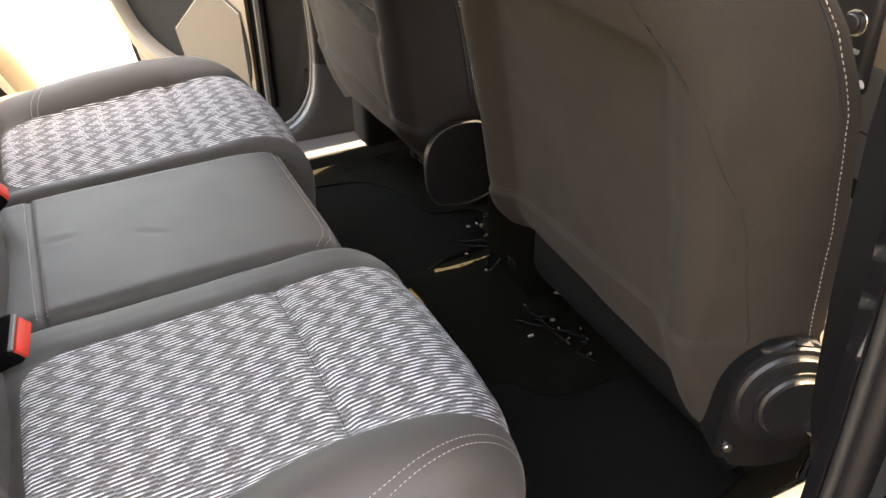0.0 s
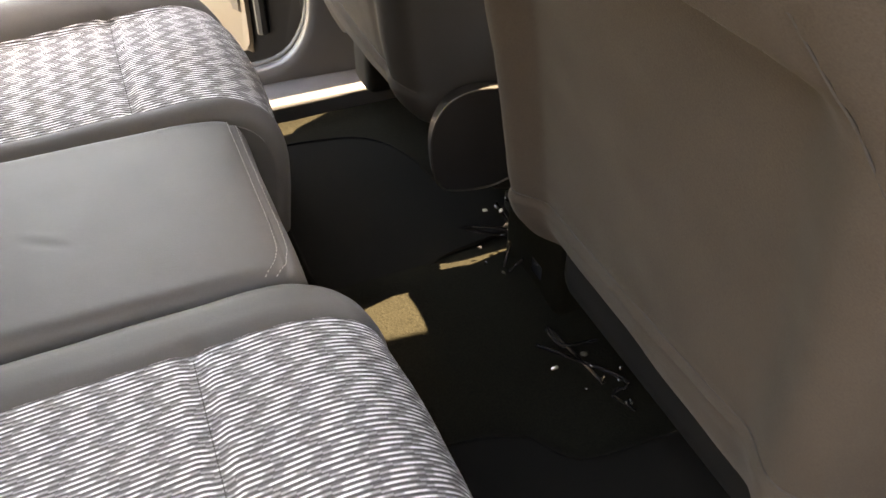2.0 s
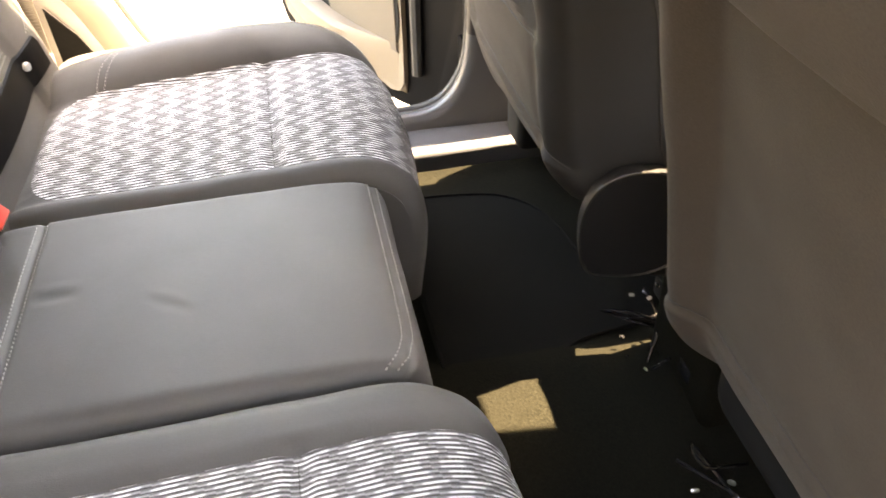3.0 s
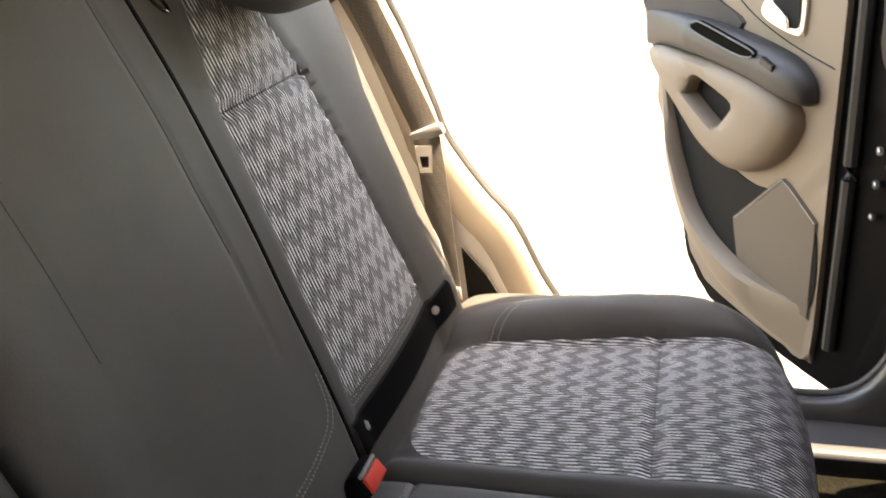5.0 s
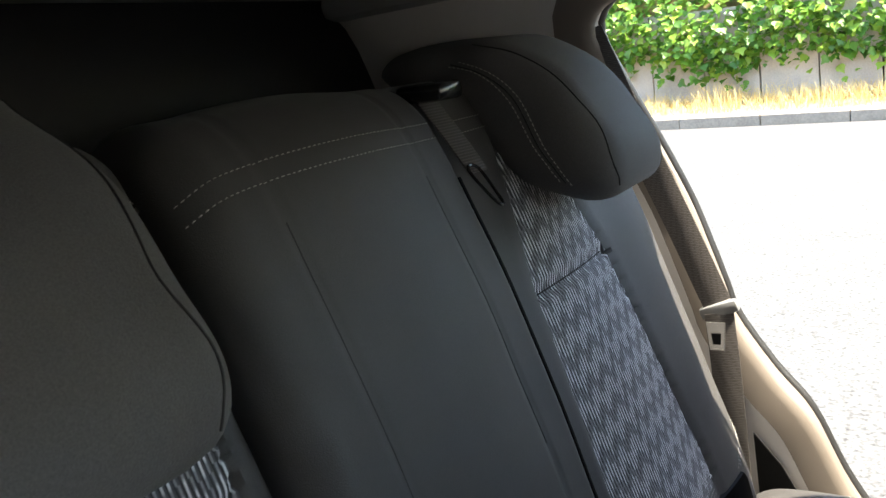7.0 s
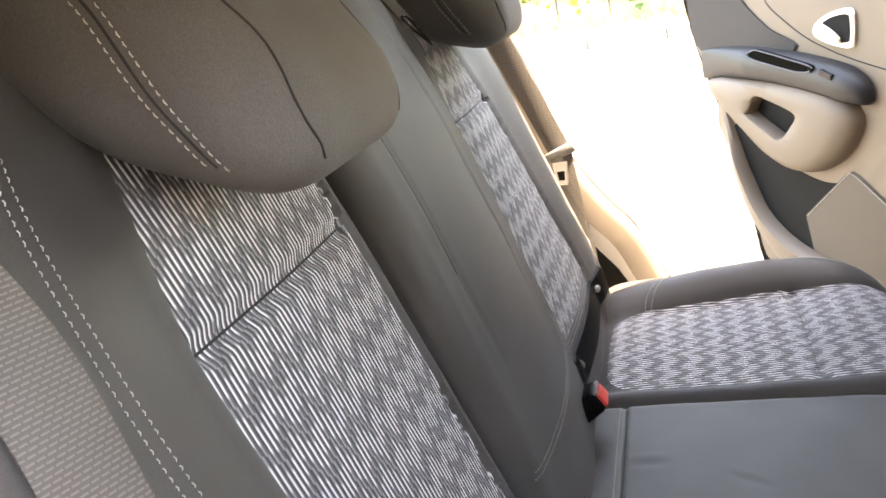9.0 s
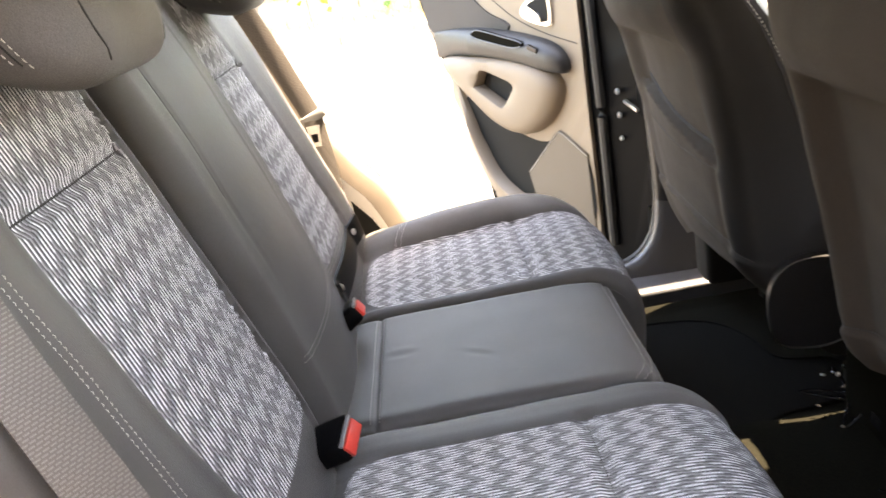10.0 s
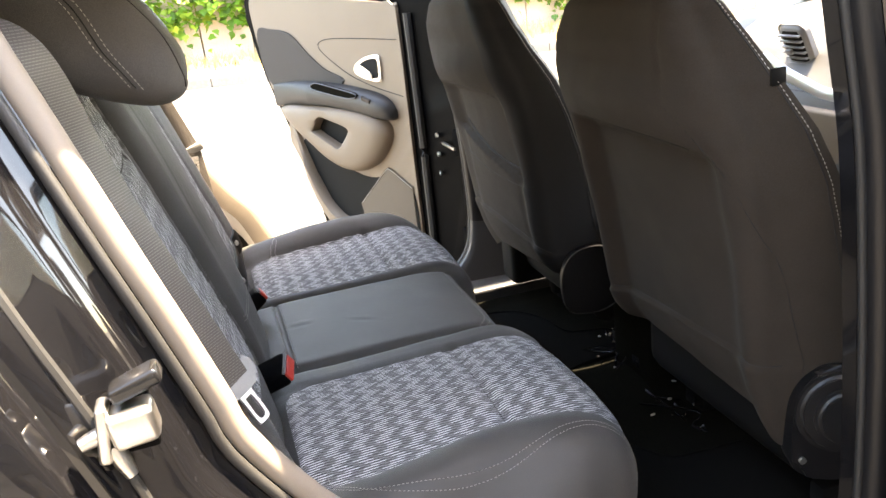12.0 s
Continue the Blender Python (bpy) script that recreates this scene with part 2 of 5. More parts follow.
def spline(pts, n, closed=False):
    """n points evenly spaced along a smooth curve through pts."""
    p = np.array(pts, float)
    k = len(p)
    out = []
    for i in range(k if closed else k - 1):
        a, b, c, d = (p[(i - 1) % k], p[i], p[(i + 1) % k], p[(i + 2) % k]) if closed else (p[max(i - 1, 0)], p[i], p[i + 1], p[min(i + 2, k - 1)])
        for t in np.linspace(0, 1, 14, endpoint=False):
            out.append(0.5 * (2 * b + (c - a) * t + (2 * a - 5 * b + 4 * c - d) * t * t + (3 * b - a - 3 * c + d) * t ** 3))
    out.append(p[0] if closed else p[-1])
    out = np.array(out)
    s = np.r_[0, np.cumsum(np.linalg.norm(np.diff(out, axis=0), axis=1))]
    at = np.linspace(0, s[-1], n, endpoint=not closed)
    return np.stack([np.interp(at, s, out[:, j]) for j in range(out.shape[1])], 1)


def tube(points, radius, sides=8, closed=False, flat=1.0, up=(0, 0, 1)):
    """A bmesh tube along points; flat squeezes it along the second axis."""
    bm = bmesh.new()
    pts = [Vector(p) for p in points]
    rings = []
    for i, p in enumerate(pts):
        a, b = pts[i - 1] if i or closed else p, pts[(i + 1) % len(pts)] if i < len(pts) - 1 or closed else p
        d = (b - a).normalized()
        side = d.cross(Vector(up))
        if side.length < 1e-3:
            side = d.cross(Vector((1, 0, 0)))
        side.normalize()
        nor = side.cross(d)
        r = radius[i] if isinstance(radius, (list, tuple)) else radius
        rings.append([bm.verts.new(p + side * r * math.cos(q) + nor * r * flat * math.sin(q)) for q in np.linspace(0, 2 * math.pi, sides, endpoint=False)])
    m = len(rings)
    for i in range(m if closed else m - 1):
        r0, r1 = rings[i], rings[(i + 1) % m]
        for k in range(sides):
            bm.faces.new((r0[k], r0[(k + 1) % sides], r1[(k + 1) % sides], r1[k]))
    if not closed:
        bm.faces.new(rings[0])
        bm.faces.new(rings[-1])
    return bm


def box(c, size, bevel=0.0, turn=None, seg=2):
    bm = bmesh.new()
    bmesh.ops.create_cube(bm, size=1)
    bmesh.ops.scale(bm, vec=size, verts=bm.verts)
    if bevel:
        bmesh.ops.bevel(bm, geom=bm.edges[:], offset=bevel, segments=seg, affect='EDGES', profile=0.5)
    if turn is not None:
        bmesh.ops.transform(bm, matrix=turn, verts=bm.verts)
    bmesh.ops.translate(bm, vec=c, verts=bm.verts)
    return bm


def disc(c, axis, radius, depth, bevel=0.0, seg=40):
    bm = bmesh.new()
    bmesh.ops.create_cone(bm, cap_ends=True, segments=seg, radius1=radius, radius2=radius, depth=depth)
    if bevel:
        rim = [e for e in bm.edges if abs(e.verts[0].co.z - e.verts[1].co.z) < 1e-6]
        bmesh.ops.bevel(bm, geom=rim, offset=bevel, segments=3, affect='EDGES')
    turn = Vector((0, 0, 1)).rotation_difference(Vector(axis)).to_matrix().to_4x4()
    bmesh.ops.transform(bm, matrix=Matrix.Translation(c) @ turn, verts=bm.verts)
    return bm


def slab(outline, put, depth, bevel=0.004):
    """A plate from a 2D outline; put(u, v, w) gives the place; w runs from 0 (face) to depth (back)."""
    bm = bmesh.new()
    front = [bm.verts.new(put(u, v, 0)) for u, v in outline]
    f = bm.faces.new(front)
    back = [bm.verts.new(put(u, v, depth)) for u, v in outline]
    bm.faces.new(back[::-1])
    k = len(outline)
    for i in range(k):
        bm.faces.new((front[i], back[i], back[(i + 1) % k], front[(i + 1) % k]))
    if bevel:
        bmesh.ops.bevel(bm, geom=list(f.edges), offset=bevel, segments=3, affect='EDGES')
    return bm


def dashes(pts, normals, length=0.0036, gap=0.0026, width=0.0011, lift=0.0006):
    """Stitches along a line of points."""
    p, nn = np.array([tuple(q) for q in pts]), np.array([tuple(q) for q in normals])
    s = np.r_[0, np.cumsum(np.linalg.norm(np.diff(p, axis=0), axis=1))]
    bm = bmesh.new()
    at = 0.0
    while at + length < s[-1]:
        e = [np.array([np.interp(q, s, p[:, j]) for j in range(3)]) for q in (at, at + length / 2, at + length)]
        m = np.array([np.interp(at, s, nn[:, j]) for j in range(3)])
        m /= np.linalg.norm(m) + 1e-9
        d = e[2] - e[0]
        side = np.cross(m, d)
        side = side / (np.linalg.norm(side) + 1e-9) * width / 2
        rows = []
        for q, h, w in ((e[0], 0.0002, 0.6), (e[1], lift + 0.0006, 1.0), (e[2], 0.0002, 0.6)):
            rows.append([bm.verts.new(q + m * h - side * w), bm.verts.new(q + m * (h + 0.0006)), bm.verts.new(q + m * h + side * w)])
        for a, b in zip(rows, rows[1:]):
            bm.faces.new((a[0], a[1], b[1], b[0]))
            bm.faces.new((a[1], a[2], b[2], b[1]))
        at += length + gap
    return bm


class Pad:
    """Upholstery swept across the car: a side profile (x, z), between two y, with rounded flanks."""

    def __init__(self, profile, y0, y1, round0, round1, side, off=None, warp=None):
        self.curve = spline(profile, 400)
        self.len = float(np.linalg.norm(np.diff(self.curve, axis=0), axis=1).sum())
        d = np.gradient(self.curve, axis=0)
        d /= np.linalg.norm(d, axis=1)[:, None]
        self.nor = np.stack([-d[:, 1], d[:, 0]], 1)
        self.y0, self.y1, self.r0, self.r1, self.side, self.off, self.warp = y0, y1, round0, round1, side, off, warp

    def at(self, s, y, deep=0.0):
        k = np.clip(s / self.len, 0, 1) * 399
        i = min(int(k), 398)
        f = k - i
        c, n = self.curve[i] * (1 - f) + self.curve[i + 1] * f, self.nor[i] * (1 - f) + self.nor[i + 1] * f
        h = -deep
        e0, e1 = y - self.y0, self.y1 - y
        if e0 < self.r0:
            h -= self.r0 - math.sqrt(max(self.r0 ** 2 - (self.r0 - max(e0, 0)) ** 2, 0))
        if e1 < self.r1:
            h -= self.r1 - math.sqrt(max(self.r1 ** 2 - (self.r1 - max(e1, 0)) ** 2, 0))
        if self.off:
            h += self.off(s, y)
        p = Vector((c[0] + n[0] * h, y, c[1] + n[1] * h))
        return self.warp(p, s, y) if self.warp else p

    def normal(self, s, y):
        a, b = self.at(s + 0.004, y) - self.at(s - 0.004, y), self.at(s, y + 0.004) - self.at(s, y - 0.004)
        n = a.cross(b)
        if n.length < 1e-9:
            return Vector((0, 0, 1))
        n.normalize()
        k = int(np.clip(s / self.len, 0, 1) * 399)
        ref = Vector((self.nor[k][0], 0, self.nor[k][1]))
        return n if n.dot(ref) > 0 else -n

    def line(self, pairs, n=80):
        pts = spline(pairs, n)
        return [self.at(s, y) for s, y in pts], [self.normal(s, y) for s, y in pts]

    def build(self, panel=None, ns=(8, 70, 14), ny=(14, 46, 14)):
        """Meshes of the plain part and of the inset panel = (s0, s1, ya(s), yb(s), corner)."""
        if panel is None:
            s0, s1, ya, yb, cor = self.len * 0.3, self.len * 0.7, (lambda s: self.y0 + (self.y1 - self.y0) * 0.3), (lambda s: self.y0 + (self.y1 - self.y0) * 0.7), 0.0
        else:
            s0, s1, ya, yb, cor = panel
        ku, kv = sum(ns) + 1, sum(ny) + 1
        wide = yb(s0) - ya(s0)

        def cs(i, j):
            v = min(max((j - ny[0]) / ny[1], 0), 1)
            e = min(v, 1 - v) * wide
            lo = s0 + (cor - math.sqrt(max(cor ** 2 - max(cor - e, 0) ** 2, 0)) if cor else 0)
            if i <= ns[0]:
                return lo * i / ns[0]
            if i <= ns[0] + ns[1]:
                return lo + (s1 - lo) * (i - ns[0]) / ns[1]
            return s1 + (self.len - s1) * (i - ns[0] - ns[1]) / ns[2]

        pos, uv = [], []
        for i in range(ku):
            for j in range(kv):
                s = cs(i, j)
                a, b = ya(s), yb(s)
                if j <= ny[0]:
                    q = j / ny[0]
                    y = self.y0 + (a - self.y0) * q ** 1.35
                elif j <= ny[0] + ny[1]:
                    y = a + (b - a) * (j - ny[0]) / ny[1]
                else:
                    q = 1 - (j - ny[0] - ny[1]) / ny[2]
                    y = self.y1 + (b - self.y1) * q ** 1.35
                pos.append(self.at(s, y))
                uv.append((s, y))
        plain, inset = [], []
        for i in range(ku - 1):
            for j in range(kv - 1):
                f = (i * kv + j, i * kv + j + 1, (i + 1) * kv + j + 1, (i + 1) * kv + j)
                inside = panel is not None and ns[0] <= i < ns[0] + ns[1] and ny[0] <= j < ny[0] + ny[1]
                (inset if inside else plain).append(f)
        # flanks and back
        extra, m = [], len(pos)
        if self.side:
            for j, y in ((0, self.y0), (kv - 1, self.y1)):
                for i in range(ku):
                    extra.append(self.at(cs(i, j), y, self.side))
                    uv.append((cs(i, j), y))
            for side, j in ((0, 0), (1, kv - 1)):
                for i in range(ku - 1):
                    a, b = i * kv + j, (i + 1) * kv + j
                    plain.append((a, b, m + side * ku + i + 1, m + side * ku + i))
        pos += extra

        def pick(faces, name):
            used = sorted({k for f in faces for k in f})
            to = {k: q for q, k in enumerate(used)}
            bm = bmesh.new()
            me = mesh_of([pos[k] for k in used], [[to[k] for k in f] for f in faces], name, [uv[k] for k in used])
            bm.from_mesh(me)
            bmesh.ops.recalc_face_normals(bm, faces=bm.faces[:])
            bm.to_mesh(me)
            bm.free()
            return me

        return pick(plain, "cover"), (pick(inset, "panel") if inset else None)


def bump_at(d, w):
    """1 at d = 0, falling smoothly to 0 at w."""
    q = abs(d) / w
    return 0.0 if q >= 1 else (1 - q * q) ** 2


def noise_at(a, b, c=0.0):
    return noise.noise(Vector((a, b, c)))


# ---- ground and far side of the road ----
def ground_height(x, y):
    t = min(max((y - 1.2) / 8.8, 0), 1)
    return (0.175 - 0.038 * max(min(x, 12), -16)) * t


def build_ground():
    xs = np.r_[-400, -120, -50, np.arange(-24, 25, 2.0), 50, 120, 400]
    ys = np.r_[-400, -120, -50, np.arange(-20, 0, 4.0), 0, 1.2, np.arange(2, 10, 1.0), 10.0]
    verts = [(x, y, ground_height(x, y)) for y in ys for x in xs]
    k = len(xs)
    faces = [(j * k + i, j * k + i + 1, (j + 1) * k + i + 1, (j + 1) * k + i) for j in range(len(ys) - 1) for i in range(k - 1)]
    # beyond the kerb the ground goes on behind the wall
    base = len(verts)
    for y in (10.0, 10.12, 11.3, 40, 400):
        verts += [(x, y, ground_height(x, y) + (0.13 if y > 10.05 else -0.02)) for x in xs]
    faces += [(base + j * k + i, base + j * k + i + 1, base + (j + 1) * k + i + 1, base + (j + 1) * k + i) for j in range(4) for i in range(k - 1)]
    g = part("ground", mesh_of(verts, faces, "ground"), M_ASPHALT)
    tagged(g, "pale sunlit asphalt of an empty road", "ground", kind="structure")


build_ground()


def swept_x(section, x0, x1, step):
    """A bar along x whose (y, z) section rides on the road's slope."""
    xs = np.arange(x0, x1 + 1e-6, step)
    bm = bmesh.new()
    rows = [[bm.verts.new((x, y, z - 0.345 - 0.038 * x)) for y, z in section] for x in xs]
    k = len(section)
    for a, b in zip(rows, rows[1:]):
        for i in range(k):
            bm.faces.new((a[i], a[(i + 1) % k], b[(i + 1) % k], b[i]))
    bm.faces.new(rows[0])
    bm.faces.new(rows[-1])
    return bm


kerb = thing("kerb", (0, 10.0, 0.2), "weathered grey concrete kerb along the road", "kerb", kind="structure")
for k in range(-16, 12):
    part("kerb_stone", swept_x([(9.96, 0.46), (9.96, 0.645), (9.985, 0.67), (10.14, 0.67), (10.14, 0.46)], k + 0.006, k + 0.994, 0.247), M_KERB, kerb, angle=40)
verge = part("verge", swept_x([(10.13, 0.5), (10.13, 0.665), (10.6, 0.70), (11.25, 0.76), (11.25, 0.5)], -16, 12, 0.5), M_SOIL)
tagged(verge, "strip of dry soil between kerb and wall", "verge", kind="structure")
wall = thing("retaining_wall", (0, 11.2, 0.6), "stained grey concrete panel wall below the ivy", "wall", kind="structure")
for k in range(-22, 17):
    part("panel", swept_x([(11.2 + 0.008 * (k % 2), 0.6), (11.2 + 0.008 * (k % 2), 2.0), (11.4, 2.0), (11.4, 0.6)], k * 0.74 + 0.01, k * 0.74 + 0.73, 0.24), M_WALL, wall, smooth=False)


def build_grass():
    rng = random.Random(4)
    verts, faces = [], []
    for _ in range(16000):
        x, y = rng.uniform(-12, 9), 10.16 + 1.0 * rng.random() ** 0.8
        z = 0.315 + (y - 10.13) * 0.085 - 0.038 * x
        h, w, a = rng.uniform(0.07, 0.34) * (0.55 + 1.1 * abs(noise_at(x * 1.3, y))), rng.uniform(0.0022, 0.005), rng.uniform(0, math.pi)
        bx, by = rng.gauss(0, 0.09), rng.gauss(0, 0.09)
        dx, dy = w * math.cos(a), w * math.sin(a)
        b = len(verts)
        verts += [(x - dx, y - dy, z - 0.02), (x + dx, y + dy, z - 0.02), (x + bx * 0.4 + dx * 0.7, y + by * 0.4 + dy * 0.7, z + h * 0.6), (x + bx * 0.4 - dx * 0.7, y + by * 0.4 - dy * 0.7, z + h * 0.6), (x + bx, y + by, z + h)]
        faces += [(b, b + 1, b + 2, b + 3), (b + 3, b + 2, b + 4)]
    ob = part("dry_grass", mesh_of(verts, faces, "dry_grass"), M_STRAW)
    tagged(ob, "dry straw-coloured grass tufts along the wall", "grass", kind="stuff")


def build_ivy():
    rng = random.Random(8)
    verts, faces = [], []
    shape = ((0, 0), (0.42, 0.10), (0.5, 0.42), (0.22, 0.62), (0, 1.0), (-0.22, 0.62), (-0.5, 0.42), (-0.42, 0.10))
    for _ in range(24000):
        x = rng.uniform(-12, 9)
        edge = 1.015 + 0.24 * noise_at(x * 0.9, 3.1) + 0.14 * noise_at(x * 3.1, 7.7) - 0.038 * (x + 2)
        up = rng.random() ** 1.1 * 2.6
        z = edge + up - (rng.random() ** 6) * 0.35
        y = 11.12 + max(up - 0.55, 0) * 0.55 + rng.uniform(-0.28, 0.10) * (0.4 + min(up, 0.6))
        size = rng.uniform(0.06, 0.15)
        m = Matrix.Translation((x, y, z)) @ Matrix.Rotation(rng.gauss(0, 0.6), 4, 'Z') @ Matrix.Rotation(rng.gauss(0.8, 0.4), 4, 'X') @ Matrix.Rotation(math.pi + rng.gauss(0, 0.5), 4, 'Z')
        b = len(verts)
        verts += [tuple(m @ Vector((px * size, py * size, 0.12 * size * abs(px) * 2))) for px, py in shape]
        verts.append(tuple(m @ Vector((0, 0.4 * size, 0))))
        faces += [(b + i, b + (i + 1) % 8, b + 8) for i in range(8)]
    ob = part("ivy", mesh_of(verts, faces, "ivy"), M_LEAF)
    tagged(ob, "dense bright green ivy hanging over the wall", "ivy", kind="stuff")
    hill = part("bank", swept_x([(11.42, 0.6), (11.42, 1.9), (12.5, 3.4), (14, 4.6), (14, 0.6)], -13, 10, 1.0), M_SOIL)
    tagged(hill, "earth bank behind the ivy", "bank", kind="structure")


build_grass()
build_ivy()
# added out of view: blocks near-side sky light and darkens reflections in the paint
back_wall = part("sky_block_wall", box((0, -4.4, 1.8), (60, 0.3, 3.6), 0.02), M_RENDER)
tagged(back_wall, "unseen plain wall added to cut sky light on the near side", "wall", kind="structure")

# ---- car shell ----
APERTURE = [(0.40, 0.430), (0.50, 0.430), (0.556, 0.456), (0.594, 0.515), (0.608, 0.59), (0.611, 0.68), (0.603, 0.87), (0.585, 1.09), (0.562, 1.26), (0.545, 1.36), (0.50, 1.44), (0.40, 1.50), (0.1, 1.53),
            (-0.2, 1.535), (-0.31, 1.525), (-0.362, 1.475), (-0.343, 1.385), (-0.314, 1.30), (-0.280, 1.20), (-0.250, 1.11), (-0.218, 1.007), (-0.200, 0.948), (-0.140, 0.852), (-0.085, 0.780), (-0.030, 0.655), (0.035, 0.555), (0.12, 0.485), (0.23, 0.444)]
LIP = spline(APERTURE, 150, closed=True)


def lean(x, z, side=1):
    """How far the car's sides come in above the waist; most over the rear seat, less towards the pillars."""
    g = (1.26 if side > 0 else 0.85) - 0.66 * min(1, max(0, (x - 0.16) / 0.22)) - 0.50 * min(1, max(0, (-0.02 - x) / 0.20))
    return g * (0.20 * max(0.0, (z - 1.15) / 0.4) ** 1.3 + 0.8 * max(0.0, z - 1.53))


def outward(pts):
    d = np.roll(pts, -1, 0) - np.roll(pts, 1, 0)
    n = np.stack([d[:, 1], -d[:, 0]], 1)
    n /= np.linalg.norm(n, axis=1)[:, None]
    if ((pts + n * 0.01 - pts.mean(0)) ** 2).sum() < ((pts - pts.mean(0)) ** 2).sum():
        n = -n
    for _ in range(6):
        n = (np.roll(n, 1, 0) + n * 2 + np.roll(n, -1, 0)) / 4
    return n / np.linalg.norm(n, axis=1)[:, None]


LIP_OUT = outward(LIP)
FRAME_BOX = (-0.78, 0.70, 0.28, 1.60)


def rim(i, e):
    """The point e metres outside the door opening's lip; e over 1 is the plate's outer border."""
    p = LIP[i % 150]
    if e <= 1:
        return p + LIP_OUT[i % 150] * e
    c = np.array([0.12, 0.95])
    d = (p - c) / np.linalg.norm(p - c)
    tx = ((FRAME_BOX[1] if d[0] > 0 else FRAME_BOX[0]) - c[0]) / d[0] if abs(d[0]) > 1e-6 else 9
    tz = ((FRAME_BOX[3] if d[1] > 0 else FRAME_BOX[2]) - c[1]) / d[1] if abs(d[1]) > 1e-6 else 9
    q = c + d * min(tx, tz)
    return q


def ring(section, side, keep=lambda i: True):
    """A band round the door opening; section is (distance outward, |y|)."""
    bm = bmesh.new()
    rows = []
    for e, y in section:
        rows.append([bm.verts.new((rim(i, e)[0], side * (y - lean(*rim(i, e), side)), rim(i, e)[1])) for i in range(150)])
    for a, b in zip(rows, rows[1:]):
        for i in range(150):
            if keep(i):
                bm.faces.new((a[i], a[(i + 1) % 150], b[(i + 1) % 150], b[i]))
    loose = [v for v in bm.verts if not v.link_faces]
    bmesh.ops.delete(bm, geom=loose, context='VERTS')
    return bm


body = thing("car_body", (0.1, 0, 0.3), "black car body with both rear doorways open", "car", kind="structure")
OUTER = [(0.004, 0.822), (0.012, 0.829), (0.016, 0.846), (0.03, 0.856), (0.052, 0.862), (0.06, 0.878), (0.085, 0.886), (0.092, 0.912), (0.10, 0.922), (2, 0.934)]
INNER_B = [(0.012, 0.840), (0.002, 0.841), (-0.008, 0.834), (-0.011, 0.820), (-0.007, 0.808), (0.01, 0.80), (0.05, 0.793), (0.09, 0.79), (2, 0.785)]
REVEAL = [(0.006, 0.846), (0.0, 0.845), (-0.003, 0.838), (-0.007, 0.820), (-0.012, 0.800), (-0.0185, 0.785), (-0.0205, 0.775), (-0.014, 0.766), (0.0, 0.760), (0.04, 0.754)]
REVEAL_NEAR = [(-0.0265 + 0.015 * math.cos(radians(q)), 0.795 + 0.015 * math.sin(radians(q))) for q in range(50, 281, 15)] + [(-0.008, 0.768), (0.04, 0.754)]
OUTER_NEAR = [(-0.030, 0.800), (-0.016, 0.808), (-0.004, 0.816)] + OUTER
QUARTER = [(0.038, 0.7535), (0.08, 0.750), (2, 0.742)]
for side in (-1, 1):
    part("side_panel", ring(OUTER if side > 0 else OUTER_NEAR, side), M_PAINT, body, "glossy black painted door jamb", angle=50)
    part("pillar_trim", ring(REVEAL if side > 0 else REVEAL_NEAR, side, lambda i: LIP[i][0] < 0.03 or (LIP[i][1] > 1.25 and LIP[i][0] < 0.47)), M_TRIM, body, "pale beige plastic pillar trim", angle=50)
    # far side takes the paler copy, standing for light from its doorway
    part("quarter_trim", ring(QUARTER, side, lambda i: LIP[i][0] < 0.03 or (LIP[i][1] > 1.25 and LIP[i][0] < 0.47)), M_QUARTER if side > 0 else M_TRIM, body, "quarter panel trim, far side paler for the doorway light", angle=50)
    # near sill trim is black: its shade is put into the colour
    part("sill_trim", ring(INNER_B, side, lambda i: LIP[i][0] >= 0.03 and LIP[i][1] < 0.60), M_SILL if side > 0 else M_BLACK, body, "grey plastic sill trim, near side blackened for shade", angle=50)
    part("pillar_cover", ring(INNER_B, side, lambda i: LIP[i][0] >= 0.03 and 0.60 <= LIP[i][1] and not (LIP[i][1] > 1.25 and LIP[i][0] < 0.47)), M_BLACK, body, "black plastic pillar cover", angle=50)
    seal_e, seal_y, seal_r = (0.003, 0.856, 0.0105) if side > 0 else (-0.0125, 0.815, 0.0060)
    part("door_seal", tube([(p[0] + n[0] * seal_e, side * (seal_y - lean(p[0], p[1], side)), p[1] + n[1] * seal_e) for p, n in zip(LIP, LIP_OUT)], seal_r, 12, closed=True, up=(0, 1, 0)), M_RUBBER, body, "rounded black rubber door seal")
    part("jamb_seal", tube([(p[0] + n[0] * 0.058, side * (0.872 - lean(p[0], p[1], side)), p[1] + n[1] * 0.058) for p, n in zip(LIP, LIP_OUT)], 0.006, 8, closed=True, up=(0, 1, 0)), M_RUBBER, body)
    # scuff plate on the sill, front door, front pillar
    # near cover also black, so that sun on it stays dark like shade
    part("sill_cover", box((0.62, side * (0.717 if side < 0 else 0.753), 0.372), (1.3, 0.176 if side < 0 else 0.104, 0.072), 0.012, seg=4), M_SILL if side > 0 else M_BLACK, body, "grey plastic sill cover, near side blackened for shade")
    door = box((1.336, side * (0.812 if side < 0 else 0.872), 0.66), (1.27, 0.16, 0.72), 0.02)
    part("front_door", door, M_DOORTRIM, body)
    part("front_pillar", box((1.62, side * 0.62, 1.28), (0.95, 0.07, 0.09), 0.02, Matrix.Rotation(radians(33), 4, 'Y')), M_BLACK, body)
    part("roof_rail", box((0.08, side * 0.565, 1.572), (1.7, 0.09, 0.05), 0.02), M_LINER, body)
